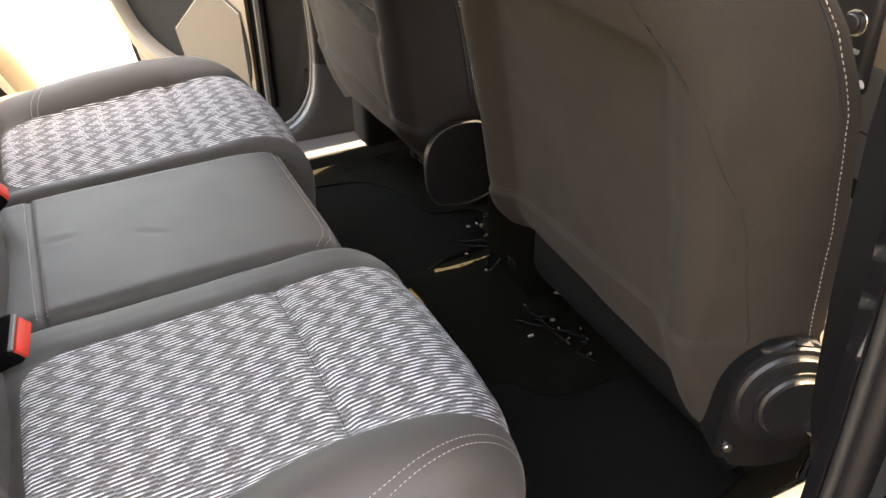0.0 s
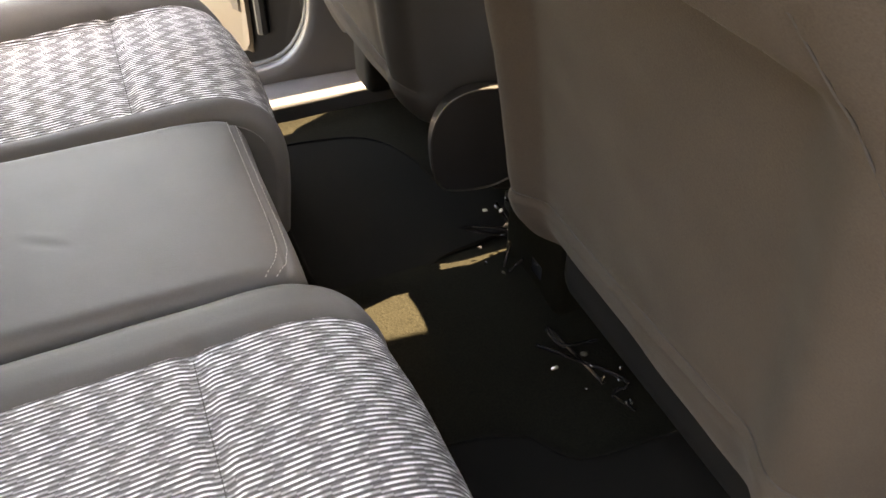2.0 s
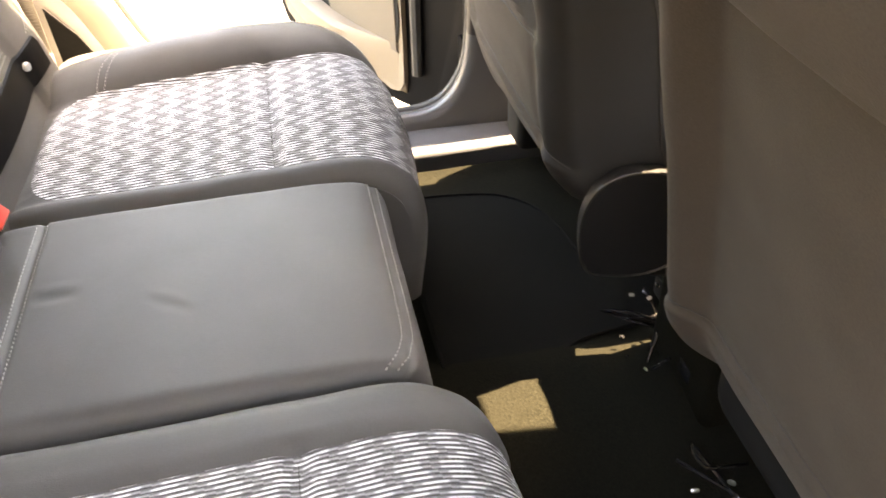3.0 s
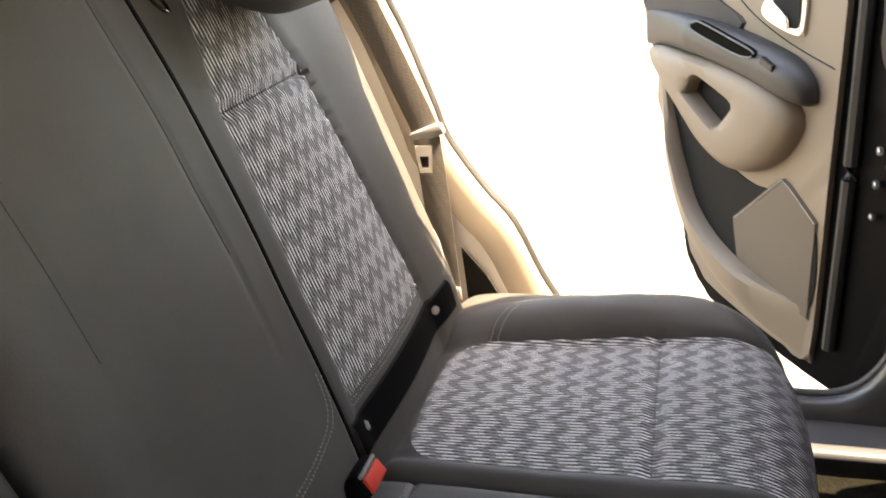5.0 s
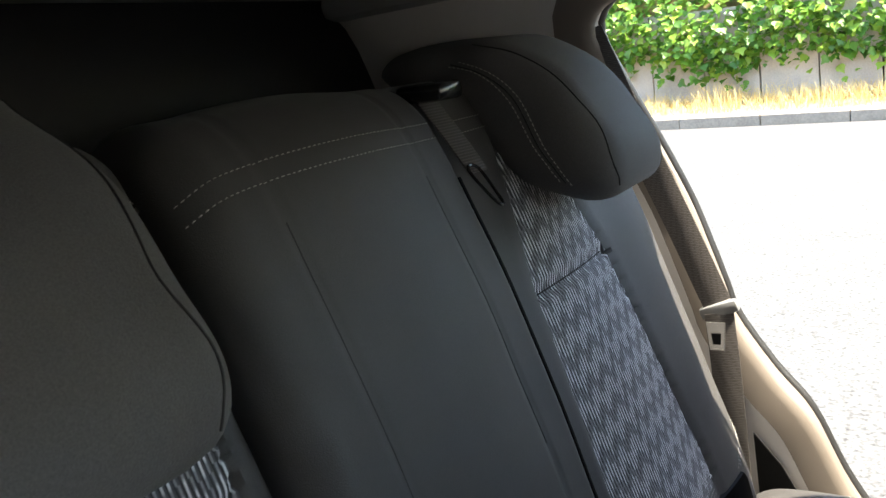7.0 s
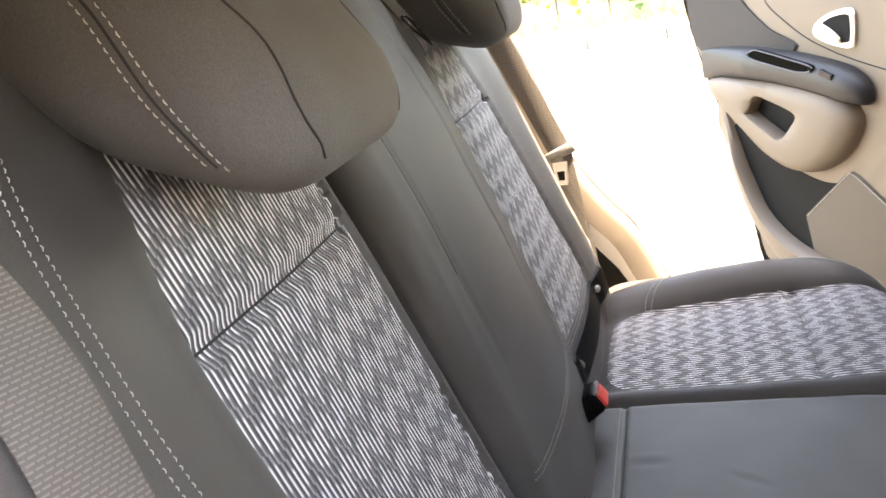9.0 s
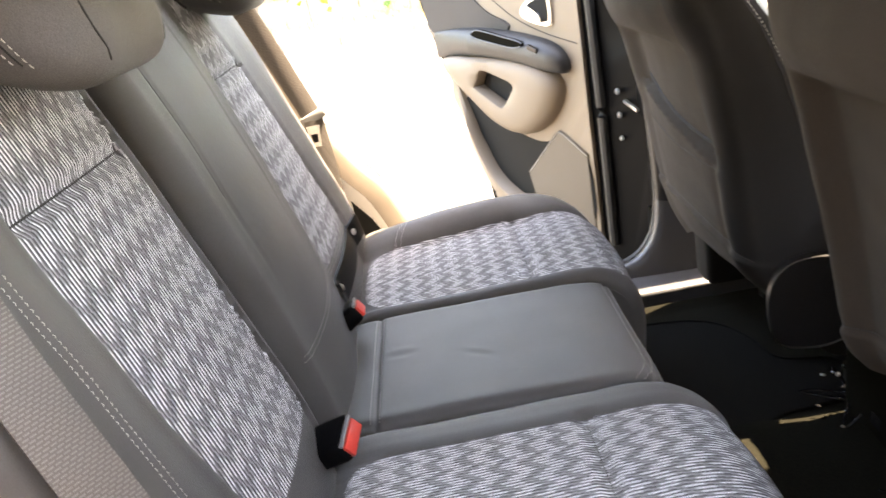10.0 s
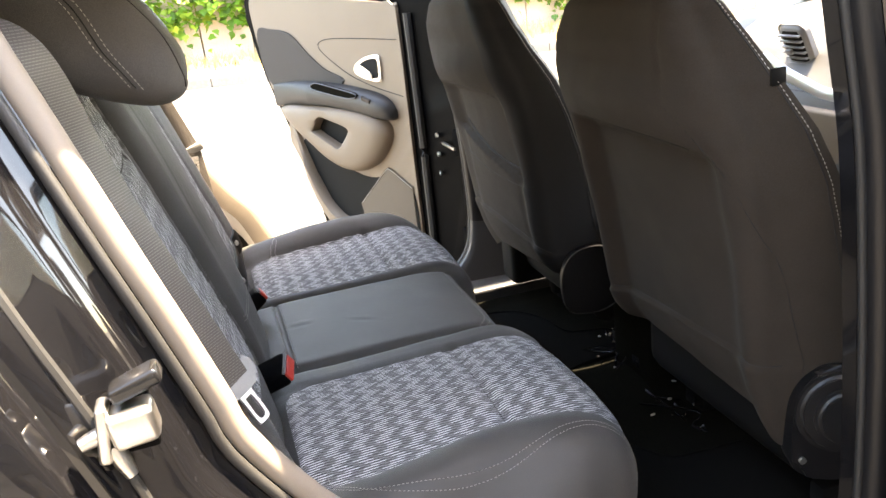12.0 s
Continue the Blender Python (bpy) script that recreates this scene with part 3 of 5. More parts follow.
edge = [(1.02, 0.70), (0.6, 0.745), (0.36, 0.735), (0.18, 0.615), (0.0, 0.61), (-0.16, 0.68), (-0.3, 0.68), (-0.6, 0.65), (-0.85, 0.63)]
part("roof", slab(edge + [(-0.85, -0.65), (-0.5, -0.67), (0.5, -0.67), (1.13, -0.66), (1.13, 0.09), (1.02, 0.10)], lambda u, v, w: (u, v, 1.66 - w), 0.07, 0.015), M_PAINT, body)
part("tailgate", box((-0.80, 0, 1.0), (0.06, 1.4, 1.3), 0.02), M_BLACK, body, "black tailgate trim")
ceiling = part("ceiling", box((0.06, 0, 1.60), (1.74, 1.16, 0.03), 0.012), M_LINER)
tagged(ceiling, "pale grey fabric headliner", "headliner", kind="structure")


def build_floor():
    xs, ys = np.arange(-0.2, 1.9, 0.05), np.linspace(-0.68, 0.68, 69)
    verts = []
    for x in xs:
        for y in ys:
            z = 0.365 + 0.055 * bump_at(y, 0.22) + 0.10 * max(0, x - 1.2)
            z += 0.05 * max(0, (abs(y) - (0.62 if y < 0 else 0.665)) / 0.06)
            verts.append((x, y, z + 0.002 * noise_at(x * 9, y * 9)))
    k = len(ys)
    faces = [(i * k + j, i * k + j + 1, (i + 1) * k + j + 1, (i + 1) * k + j) for i in range(len(xs) - 1) for j in range(k - 1)]
    f = part("floor", mesh_of(verts, faces, "floor"), M_CARPET)
    tagged(f, "black carpet of the car floor", "carpet", kind="structure")
    part("floor_pan", box((0.3, 0, 0.30), (3.0, 1.36, 0.04)), M_BLACK, body)


build_floor()


def floor_mat(side):
    mat = thing("floor_mat", (0.58, side * 0.36, 0.375), "black carpet floor mat with a bound edge", "floor mat", "floor mats")
    pts = [(0.40, 0.25), (0.42, 0.222), (0.504, 0.221), (0.577, 0.244), (0.629, 0.307), (0.76, 0.32), (0.80, 0.34), (0.80, 0.57), (0.50, 0.60), (0.42, 0.60), (0.40, 0.57)] if side < 0 else \
        [(0.40, 0.13), (0.42, 0.10), (0.56, 0.11), (0.63, 0.14), (0.76, 0.16), (0.80, 0.20), (0.80, 0.29), (0.70, 0.329), (0.68, 0.42), (0.65, 0.497), (0.60, 0.545), (0.528, 0.565), (0.436, 0.574), (0.40, 0.56)]
    out = spline(pts, 60, closed=True)
    part("carpet_top", slab([(x, side * y) for x, y in out], lambda u, v, w: (u, v, 0.388 - w), 0.012, 0.003), M_MAT, mat)
    part("edging", tube([(x, side * y, 0.389) for x, y in out], 0.0035, 6, closed=True), M_MAT, mat)


floor_mat(-1)
floor_mat(1)

# ---- rear bench ----
CUSHION = [(-0.175, 0.63), (-0.165, 0.675), (-0.14, 0.702), (-0.09, 0.713), (0.05, 0.716), (0.2, 0.72), (0.29, 0.722), (0.345, 0.71), (0.385, 0.675), (0.402, 0.62), (0.398, 0.55), (0.388, 0.47)]
MIDDLE = [(-0.175, 0.63), (-0.165, 0.675), (-0.14, 0.702), (-0.09, 0.711), (0.05, 0.713), (0.2, 0.714), (0.27, 0.712), (0.315, 0.704), (0.336, 0.68), (0.345, 0.62), (0.345, 0.55), (0.34, 0.47)]


def s_at_x(pad, x):
    """Arc length at which the profile first reaches x (for cushions) from the rear."""
    k = int(np.argmax(pad.curve[:, 0] >= x))
    return pad.len * k / 399


def s_at_z(pad, z):
    k = int(np.argmax(pad.curve[:, 1] >= z))
    return pad.len * k / 399


def front_z(pad, z):
    k = 399 - int(np.argmax(pad.curve[::-1, 1] >= z))
    return pad.len * k / 399


def seat_cushion(side):
    """An outer seat of the bench; side -1 is the open door beside the camera's way."""
    outer, inner = 0.705 if side < 0 else 0.735, 0.165 if side < 0 else 0.194
    y0, y1 = (-outer, -inner) if side < 0 else (inner, outer)
    ref = Pad(CUSHION, y0, y1, 0.01, 0.01, 0.0)
    seam, rear, front = s_at_x(ref, 0.2), s_at_x(ref, -0.118), front_z(ref, 0.565)
    inn, out_ = (0.239, lambda s: 0.572 - 0.032 * bump_at(s - seam, 0.22)) if side < 0 else (0.229, lambda s: float(np.interp(s, (rear, seam, front), (0.505, 0.542, 0.572))))

    def off(s, y):
        a = abs(y)
        o = out_(s)
        h = -0.0052 * bump_at(s - seam, 0.017)
        if not (inn - 0.002 < a < o + 0.002):
            h *= 0
        h -= 0.004 * bump_at(a - inn, 0.007) + 0.004 * bump_at(a - o, 0.007)
        h += (0.036 if side < 0 else 0.044) * bump_at(a - (o + 0.06), 0.08) * bump_at(s - seam + 0.10, 0.42)
        if inn < a < o:
            mid = (a - inn) / (o - inn)
            h += 0.010 * math.sin(math.pi * mid) * (1 if s > rear else 0) - 0.004
            h -= 0.003 * bump_at(s - rear, 0.008)
        h += 0.0016 * noise_at(s * 14, y * 14, side)
        return h

    def warp(p, s, y):
        a = abs(y)
        e = max(0, a - 0.50) / 0.19
        g = max(0, min(1, (p.x - 0.05) / 0.3))
        p.x -= 0.085 * e ** 2 * g
        if side < 0:
            p.x -= 0.02 * max(0, 1 - (a - inner) / 0.08) ** 2 * g
        return p

    pad = Pad(CUSHION, y0, y1, 0.075 if side < 0 else 0.03, 0.03 if side < 0 else 0.075, 0.16, off, warp)
    lo, hi = (lambda s: -out_(s), lambda s: -inn) if side < 0 else (lambda s: inn, lambda s: out_(s))
    cover, panel = pad.build((rear, front, lo, hi, 0.055), ns=(12, 150, 10), ny=(26, 48, 8) if side < 0 else (8, 48, 26))
    lines = [[(seam, side * (inn + 0.002)), (seam, side * (inn + out_(seam)) / 2), (seam, side * (out_(seam) - 0.002))]]
    for d in (0.0, 0.011):
        rear_end = [(-0.095 + d, 0.54), (-0.085 + d, 0.585), (-0.045 + d, 0.632 + d * 0.5), (0.05, 0.650 + d)] if side < 0 else \
            [(-0.060 + d, 0.512), (-0.052 + d, 0.540), (-0.036 + d, 0.570), (-0.008 + d * 0.7, 0.602 + d * 0.5), (0.05, 0.632 + d)]
        lines.append([(s_at_x(ref, x), side * y) for x, y in rear_end] + [(s_at_x(ref, 0.17), side * (0.645 + d)), (s_at_x(ref, 0.27), side * (0.620 + d)),
                     (s_at_x(ref, 0.345), side * (0.602 + d)), (front_z(ref, 0.65), side * (0.600 + d)), (front_z(ref, 0.56), side * (0.605 + d))])
    return pad, cover, panel, lines


near_pad, cover, panel, lines = seat_cushion(-1)
cushion = thing("seat_cushion", (0.1, -0.43, 0.5), "rear seat cushion in charcoal cloth with a striped panel", "seat cushion", "rear seat cushions")
part("cover", cover, M_CLOTH, cushion)
part("striped_panel", panel, M_STRIPE, cushion, "grey and white striped ribbed cloth")
part("seam", tube(near_pad.line(lines[0], 60)[0], 0.0005, 5), M_SEAM, cushion)
for ln in lines[1:]:
    part("stitching", dashes(*near_pad.line(ln, 120)), M_THREAD, cushion, "pale thread")

far_pad, cover, panel, lines = seat_cushion(1)
bench = thing("seat_cushion", (0.1, 0.26, 0.5), "wide rear cushion with plain middle and striped outer seat", "seat cushion", "rear seat cushions")
part("cover", cover, M_CLOTH, bench)
part("striped_panel", panel, M_STRIPE, bench, "grey and white striped ribbed cloth")
part("seam", tube(far_pad.line(lines[0], 60)[0], 0.0005, 5), M_SEAM, bench)
for ln in lines[1:]:
    part("stitching", dashes(*far_pad.line(ln, 120)), M_THREAD, bench, "pale thread")


for pad, y, owner in ((far_pad, 0.1925, bench), (near_pad, -0.1635, cushion)):
    inset = [tuple(c - n * 0.028) for c, n in zip(pad.curve[::6], pad.nor[::6])] + [(0.35, 0.46), (-0.14, 0.46)]
    part("side_cover", slab(inset, lambda u, v, w, y=y: (u - (0.02 * max(0, min(1, (u - 0.05) / 0.3)) if y < 0 else 0), y + (w if y > 0 else -w), v), 0.012, 0.0), M_CLOTH, owner)


def mid_off(s, y):
    h = 0.0016 * noise_at(s * 11, y * 11, 3.0) - 0.004 * bump_at(s - MID_REAR, 0.008) - 0.003 * bump_at(s - MID_FRONT, 0.007)
    # two pinched creases in the soft cover
    q = s - MID_REAR
    h += (0.0010 * bump_at(y - 0.046, 0.014) - 0.0013 * bump_at(y - 0.031, 0.012)) * bump_at(q - 0.038, 0.036)
    slant = y + 0.011 + 0.6 * (q - 0.163)
    h += (0.0007 * bump_at(slant - 0.013, 0.013) - 0.0010 * bump_at(slant, 0.012)) * bump_at(q - 0.163, 0.034)
    return h


def mid_warp(p, s, y):
    p.x -= 0.02 * max(0, 1 - (y + 0.172) / 0.05) ** 2 * max(0, min(1, (p.x - 0.2) / 0.12))
    return p


ref = Pad(MIDDLE, -0.159, 0.190, 0.01, 0.01, 0)
MID_REAR, MID_FRONT = s_at_x(ref, -0.085), s_at_x(ref, 0.322)
mid_pad = Pad(MIDDLE, -0.159, 0.190, 0.022, 0.012, 0.16, mid_off, mid_warp)
part("middle_cover", mid_pad.build(None, ns=(80, 90, 70), ny=(14, 30, 14))[0], M_CLOTH, bench, "plain smooth charcoal cloth")
for d in (-0.007, 0.007):
    part("stitching", dashes(*mid_pad.line([(MID_REAR + d, -0.150), (MID_REAR + d, 0.0), (MID_REAR + d, 0.180)], 60)), M_THREAD, bench, "pale thread")
    part("stitching", dashes(*mid_pad.line([(MID_FRONT + d - 0.02, -0.15), (MID_FRONT + d - 0.006, -0.12), (MID_FRONT + d, -0.07), (MID_FRONT + d, 0.182)], 60)), M_THREAD, bench, "pale thread")

# ---- rear backrests ----
BACK = [(-0.128, 0.68), (-0.138, 0.735), (-0.155, 0.81), (-0.212, 0.99), (-0.272, 1.171), (-0.318, 1.30), (-0.347, 1.37), (-0.370, 1.412), (-0.41, 1.43), (-0.46, 1.425), (-0.49, 1.39)]
BACK_MID = [(-0.125, 0.70), (-0.130, 0.74), (-0.144, 0.81), (-0.192, 0.99), (-0.246, 1.171), (-0.294, 1.30), (-0.318, 1.36), (-0.345, 1.405), (-0.385, 1.43), (-0.44, 1.428), (-0.48, 1.39)]


def outer_back(side):
    outer, inner = (0.70, 0.195) if side < 0 else (0.715, 0.172)
    fat, puff = (0.60, 0.022) if side < 0 else (0.57, 0.010)
    y0, y1 = (-outer, -inner) if side < 0 else (inner, outer)
    ref = Pad(BACK[::-1], y0, y1, 0.01, 0.01, 0)
    # the profile runs from the top of the backrest down, so that its outside faces forward
    ref.curve = spline(BACK, 400)
    seam, low, top = s_at_z(ref, 1.171), s_at_z(ref, 0.80 if side < 0 else 0.815), s_at_z(ref, 1.335)

    def inn_(s):
        return 0.230 if side < 0 else 0.238 + (0.034 * max(0, (s - seam) / 0.12) if s > seam else -0.036 * (seam - s) / 0.37)

    def out_(s):
        if side < 0:
            return 0.502 - 0.045 * min(1, max(0, (s - seam) / 0.16)) ** 1.2 - 0.040 * max(0, (seam - 0.15 - s) / 0.25) ** 1.5
        return 0.456 - (0.034 * (s - seam) / 0.10 if s > seam else -0.034 * (seam - s) / 0.36)

    def off(s, y):
        a = abs(y)
        o = out_(s)
        inn = inn_(s)
        h = -0.003 * bump_at(a - inn, 0.006) - 0.004 * bump_at(a - o, 0.007)
        h += puff * bump_at(a - fat, 0.10) * (1 - 0.5 * max(0, (s - seam) / 0.25))
        if inn < a < o:
            q = (a - inn) / (o - inn)
            h += 0.008 * math.sin(math.pi * q) - 0.004 - 0.0065 * bump_at(s - seam, 0.016)
        h += 0.0015 * noise_at(s * 12, y * 12, 4 + side)
        return -h

    def warp(p, s, y):
        if side > 0 and y > 0.6:
            p.y -= 0.020 * min(1, max(0, (1.10 - p.z) / 0.22)) * (y - 0.6) / 0.115
        return p

    pad = Pad(BACK, y0, y1, 0.06 if side < 0 else 0.010, 0.03 if side < 0 else 0.12, 0.0, off, warp)
    pad.nor = -pad.nor
    pad.off = lambda s, y: -off(s, y)
    pad.side = 0.12
    lo, hi = (lambda s: -out_(s), lambda s: -inn_(s)) if side < 0 else (inn_, out_)
    cover, panel = pad.build((low, top, lo, hi, 0.012), ns=(16, 150, 22), ny=(28, 40, 8) if side < 0 else (8, 40, 28))
    inn = inn_(seam)
    lines = [[(seam, side * (inn + 0.002)), (seam, side * (inn + out_(seam)) / 2), (seam, side * (out_(seam) - 0.002))]]
    lines += [[(s_at_z(ref, z), side * (a + d)) for z, a in ((0.82, 0.575), (0.90, 0.588), (0.96, 0.590), (1.07, 0.590), (1.15, 0.594), (1.22, 0.588), (1.29, 0.572), (1.33, 0.553), (1.362, 0.525), (1.385, 0.480))] for d in (-0.0055, 0.0055)]
    if side > 0:
        lines[1:] = [[(s_at_z(ref, 0.80), 0.565 + d), (s_at_z(ref, 0.825), 0.60 + d), (s_at_z(ref, 0.87), 0.655 + d), (s_at_z(ref, 0.93), 0.69 + d), (s_at_z(ref, 1.0), 0.70 + d)] for d in (-0.0048, 0.0048)]
    lines += [[(s_at_z(ref, 1.375) + d, side * 0.20), (s_at_z(ref, 1.375) + d, side * 0.30), (s_at_z(ref, 1.375) + d, side * 0.40)] for d in (-0.008, 0.008)]
    return pad, cover, panel, lines


BACKRESTS = "rear backrests"
for side, text in ((-1, "charcoal cloth rear backrest with a striped panel behind the belt"), (1, "charcoal cloth rear backrest with a striped panel beside the far doorway")):
    pad, cover, panel, lines = outer_back(side)
    back = thing("backrest", (-0.2, side * 0.45, 0.75), text, "backrest", BACKRESTS)
    part("cover", cover, M_CLOTH, back)
    part("striped_panel", panel, M_STRIPE, back, "grey and white striped ribbed cloth")
    part("seam", tube(pad.line(lines[0], 60)[0], 0.0012, 5), M_SEAM, back)
    for ln in lines[1:]:
        part("stitching", dashes(*pad.line(ln, 120)), M_THREAD, back, "pale thread")
    if side > 0:
        foot = s_at_z(pad, 0.812)
        for d in (0.0, -0.007):
            part("stitching", dashes(*pad.line([(foot + d, 0.205), (foot + d, 0.34), (foot + d, 0.485)], 60)), M_THREAD, back, "pale thread")
        # black plastic edge below the panel, with its two bolts
        bm = bmesh.new()
        rows = []
        for y in np.linspace(0.178, 0.565, 30):
            rows.append([bm.verts.new(pad.at(foot - 0.016 - d, y) + pad.normal(foot - 0.016 - d, y) * h) for d, h in ((0.0, -0.004), (0.004, 0.004), (0.012, 0.007), (0.050, 0.007), (0.060, -0.006))])
        for a, b in zip(rows, rows[1:]):
            for k in range(4):
                bm.faces.new((a[k], a[k + 1], b[k + 1], b[k]))
        part("lower_edge", bm, M_JAMB, back, "black plastic lower edge")
        for y in (0.196, 0.500):
            at = pad.at(foot - 0.036, y)
            part("bolt", disc(at + pad.normal(foot - 0.036, y) * 0.009, pad.normal(foot - 0.036, y), 0.007, 0.006, 0.002, 16), M_STEEL, back)

mid_back = thing("backrest", (-0.2, 0.0, 0.75), "plain charcoal cloth middle backrest with top stitching", "backrest", BACKRESTS)


def mid_back_off(s, y):
    h = (-0.002 * bump_at(y + 0.105, 0.006) - 0.002 * bump_at(y - 0.100, 0.006)) * min(1, max(0, (s - 0.20) / 0.15))
    h += 0.008 * bump_at(y + 0.0, 0.14) + 0.0015 * noise_at(s * 10, y * 10, 9.0)
    return h


mb = Pad(BACK_MID, -0.188, 0.158, 0.045, 0.011, 0.12, mid_back_off)
mb.nor = -mb.nor
part("cover", mb.build(None, ns=(60, 90, 70), ny=(20, 40, 20))[0], M_CLOTH, mid_back)
# two black tubes paint the dark of the open gap beside the far backrest
edge_line = mb.line([(s_at_z(mb, 0.76), 0.1575), (s_at_z(mb, 1.0), 0.1575), (s_at_z(mb, 1.33), 0.1575)], 60)[0]
part("edge_shade", tube([Vector(p) + Vector((0, 0.004, 0)) for p in edge_line], 0.0042, 6), M_JAMB, mid_back, "black line for the gap's shade along the edge")
core = spline([(x - 0.016, z - 0.006) for x, z in BACK[:8]], 60)
part("gap_shade", tube([(x, 0.1655, z) for x, z in core], 0.0095, 8, up=(0, 1, 0)), M_JAMB, mid_back, "black tube for the shade in the gap between the backrests")
s_top = s_at_z(mb, 1.380)
for d in (-0.009, 0.009):
    part("stitching", dashes(*mb.line([(s_top + d - 0.012, -0.180), (s_top + d - 0.004, -0.15), (s_top + d, -0.10), (s_top + d, 0.0), (s_top + d, 0.150)], 100)), M_THREAD, mid_back, "pale thread")
for y in (-0.105, 0.100):
    part("seam", tube(mb.line([(s_at_z(mb, 1.06), y), (s_at_z(mb, 1.2), y), (s_at_z(mb, 1.34), y)], 50)[0], 0.0008, 5), M_SEAM, mid_back)
for d in (0.0, 0.0075):
    part("stitching", dashes(*mb.line([(s_at_z(mb, 0.885) + d, 0.149 - d), (s_at_z(mb, 0.850) + d, 0.143 - d), (s_at_z(mb, 0.829) + d, 0.125 - d), (s_at_z(mb, 0.823) + d, 0.08), (s_at_z(mb, 0.822) + d, 0.03), (s_at_z(mb, 0.820) + d, -0.10), (s_at_z(mb, 0.830) + d, -0.165)], 60)), M_THREAD, mid_back, "pale thread")

# ---- rear head restraints ----
HEAD = [(-0.159, 1.290), (-0.161, 1.325), (-0.183, 1.364), (-0.222, 1.420), (-0.275, 1.456), (-0.32, 1.473), (-0.40, 1.476), (-0.46, 1.468), (-0.482, 1.446), (-0.462, 1.420), (-0.41, 1.380), (-0.36, 1.340), (-0.31, 1.302), (-0.255, 1.277), (-0.205, 1.264), (-0.172, 1.270)]


def headrest(y, back, label):
    """A forward-leaning pillow: side profile with softly rounded edges between two cheeks."""
    hr = thing("headrest", (-0.32, y, 1.42), label, "headrest", "rear headrests")
    prof, rim_line = spline(HEAD, 96, closed=True), spline(HEAD, 1200, closed=True)
    cen = np.array([-0.29, 1.375])
    half, soft = 0.106, 0.048

    def cheek(x, z):
        """Half width at a point of the side profile, by its distance from the outline."""
        d = min(np.linalg.norm(rim_line - np.array([x, z]), axis=1).min(), soft)
        return half - soft + math.sqrt(max(soft ** 2 - (soft - d) ** 2, 0)) + 0.004 * noise_at(x * 14, z * 14, y)

    steps = (1.0, 0.985, 0.96, 0.92, 0.87, 0.80, 0.70, 0.55, 0.38, 0.2, 0.08)
    verts = []
    for sgn in (-1, 1):
        for g in steps[::-1] if sgn < 0 else steps:
            for p in prof:
                r = cen + (p - cen) * g
                w = cheek(*r) if g < 1 else half - soft
                verts.append((r[0] - back, y + sgn * w, r[1]))
    m, k = len(steps) * 2, 96
    faces = [(j * k + i, j * k + (i + 1) % k, (j + 1) * k + (i + 1) % k, (j + 1) * k + i) for j in range(m - 1) for i in range(k)]
    faces += [tuple(range(k)), tuple((m - 1) * k + i for i in range(k - 1, -1, -1))]
    bm = bmesh.new()
    bm.from_mesh(mesh_of(verts, faces, "cushion"))
    part("cushion", bm, M_HEADCLOTH, hr, angle=80)
    for sgn in (-1, 1):
        for d in (0.0, 0.0145):
            way = spline([(-0.212 - d, 1.290 + d * 0.35), (-0.224 - d, 1.312 + d * 0.3), (-0.240 - d, 1.340 + d * 0.2), (-0.264 - d, 1.398), (-0.30 - d, 1.432), (-0.345 - d, 1.450 - d * 0.3)], 70)
            ps = [Vector((q[0] - back, y + sgn * (cheek(*q) + 0.0012), q[1])) for q in way]
            part("stitching", dashes(ps, [Vector((0.15, sgn, 0)).normalized()] * 70, 0.0042, 0.0022, 0.0013), M_THREAD, hr, "pale thread")
        way = spline([(-0.220, 1.293), (-0.232, 1.314), (-0.248, 1.341), (-0.272, 1.398), (-0.308, 1.430), (-0.353, 1.447)], 60)
        part("seam", tube([Vector((q[0] - back, y + sgn * (cheek(*q) + 0.0002), q[1])) for q in way], 0.0010, 5), M_SEAM, hr)
        fold = spline([(-0.1635, 1.284), (-0.163, 1.300), (-0.174, 1.340), (-0.196, 1.378), (-0.231, 1.420), (-0.280, 1.452), (-0.33, 1.467)], 60)
        part("seam", tube([(q[0] - back, y + sgn * (cheek(*q) + 0.0003), q[1]) for q in fold], 0.0009, 5), M_SEAM, hr)
    for d in (-0.06, 0.06):
        part("post", tube([(-0.42 - back, y + d, 1.39), (-0.41 - back, y + d, 1.43)], 0.006, 10), M_STEEL, hr)


headrest(-0.398, 0.0, "dark grey cloth headrest with a double row of pale stitching")
headrest(0.396, 0.030, "dark grey cloth headrest standing in front of the far doorway")

# ---- front seats ----
SEAT_Z = (0.55, 0.70, 0.75, 0.90, 1.05, 1.09, 1.13, 1.20, 1.25, 1.30, 1.34, 1.372)
SEAT_X = (0.612, 0.588, 0.577, 0.558, 0.530, 0.521, 0.511, 0.491, 0.484, 0.490, 0.508, 0.542)
SEAT_HALF = (0.258, 0.260, 0.262, 0.272, 0.287, 0.287, 0.282, 0.260, 0.230, 0.184, 0.120, 0.035)
SEAT_DEEP = (0.17, 0.17, 0.165, 0.15, 0.125, 0.115, 0.105, 0.085, 0.072, 0.062, 0.05, 0.03)


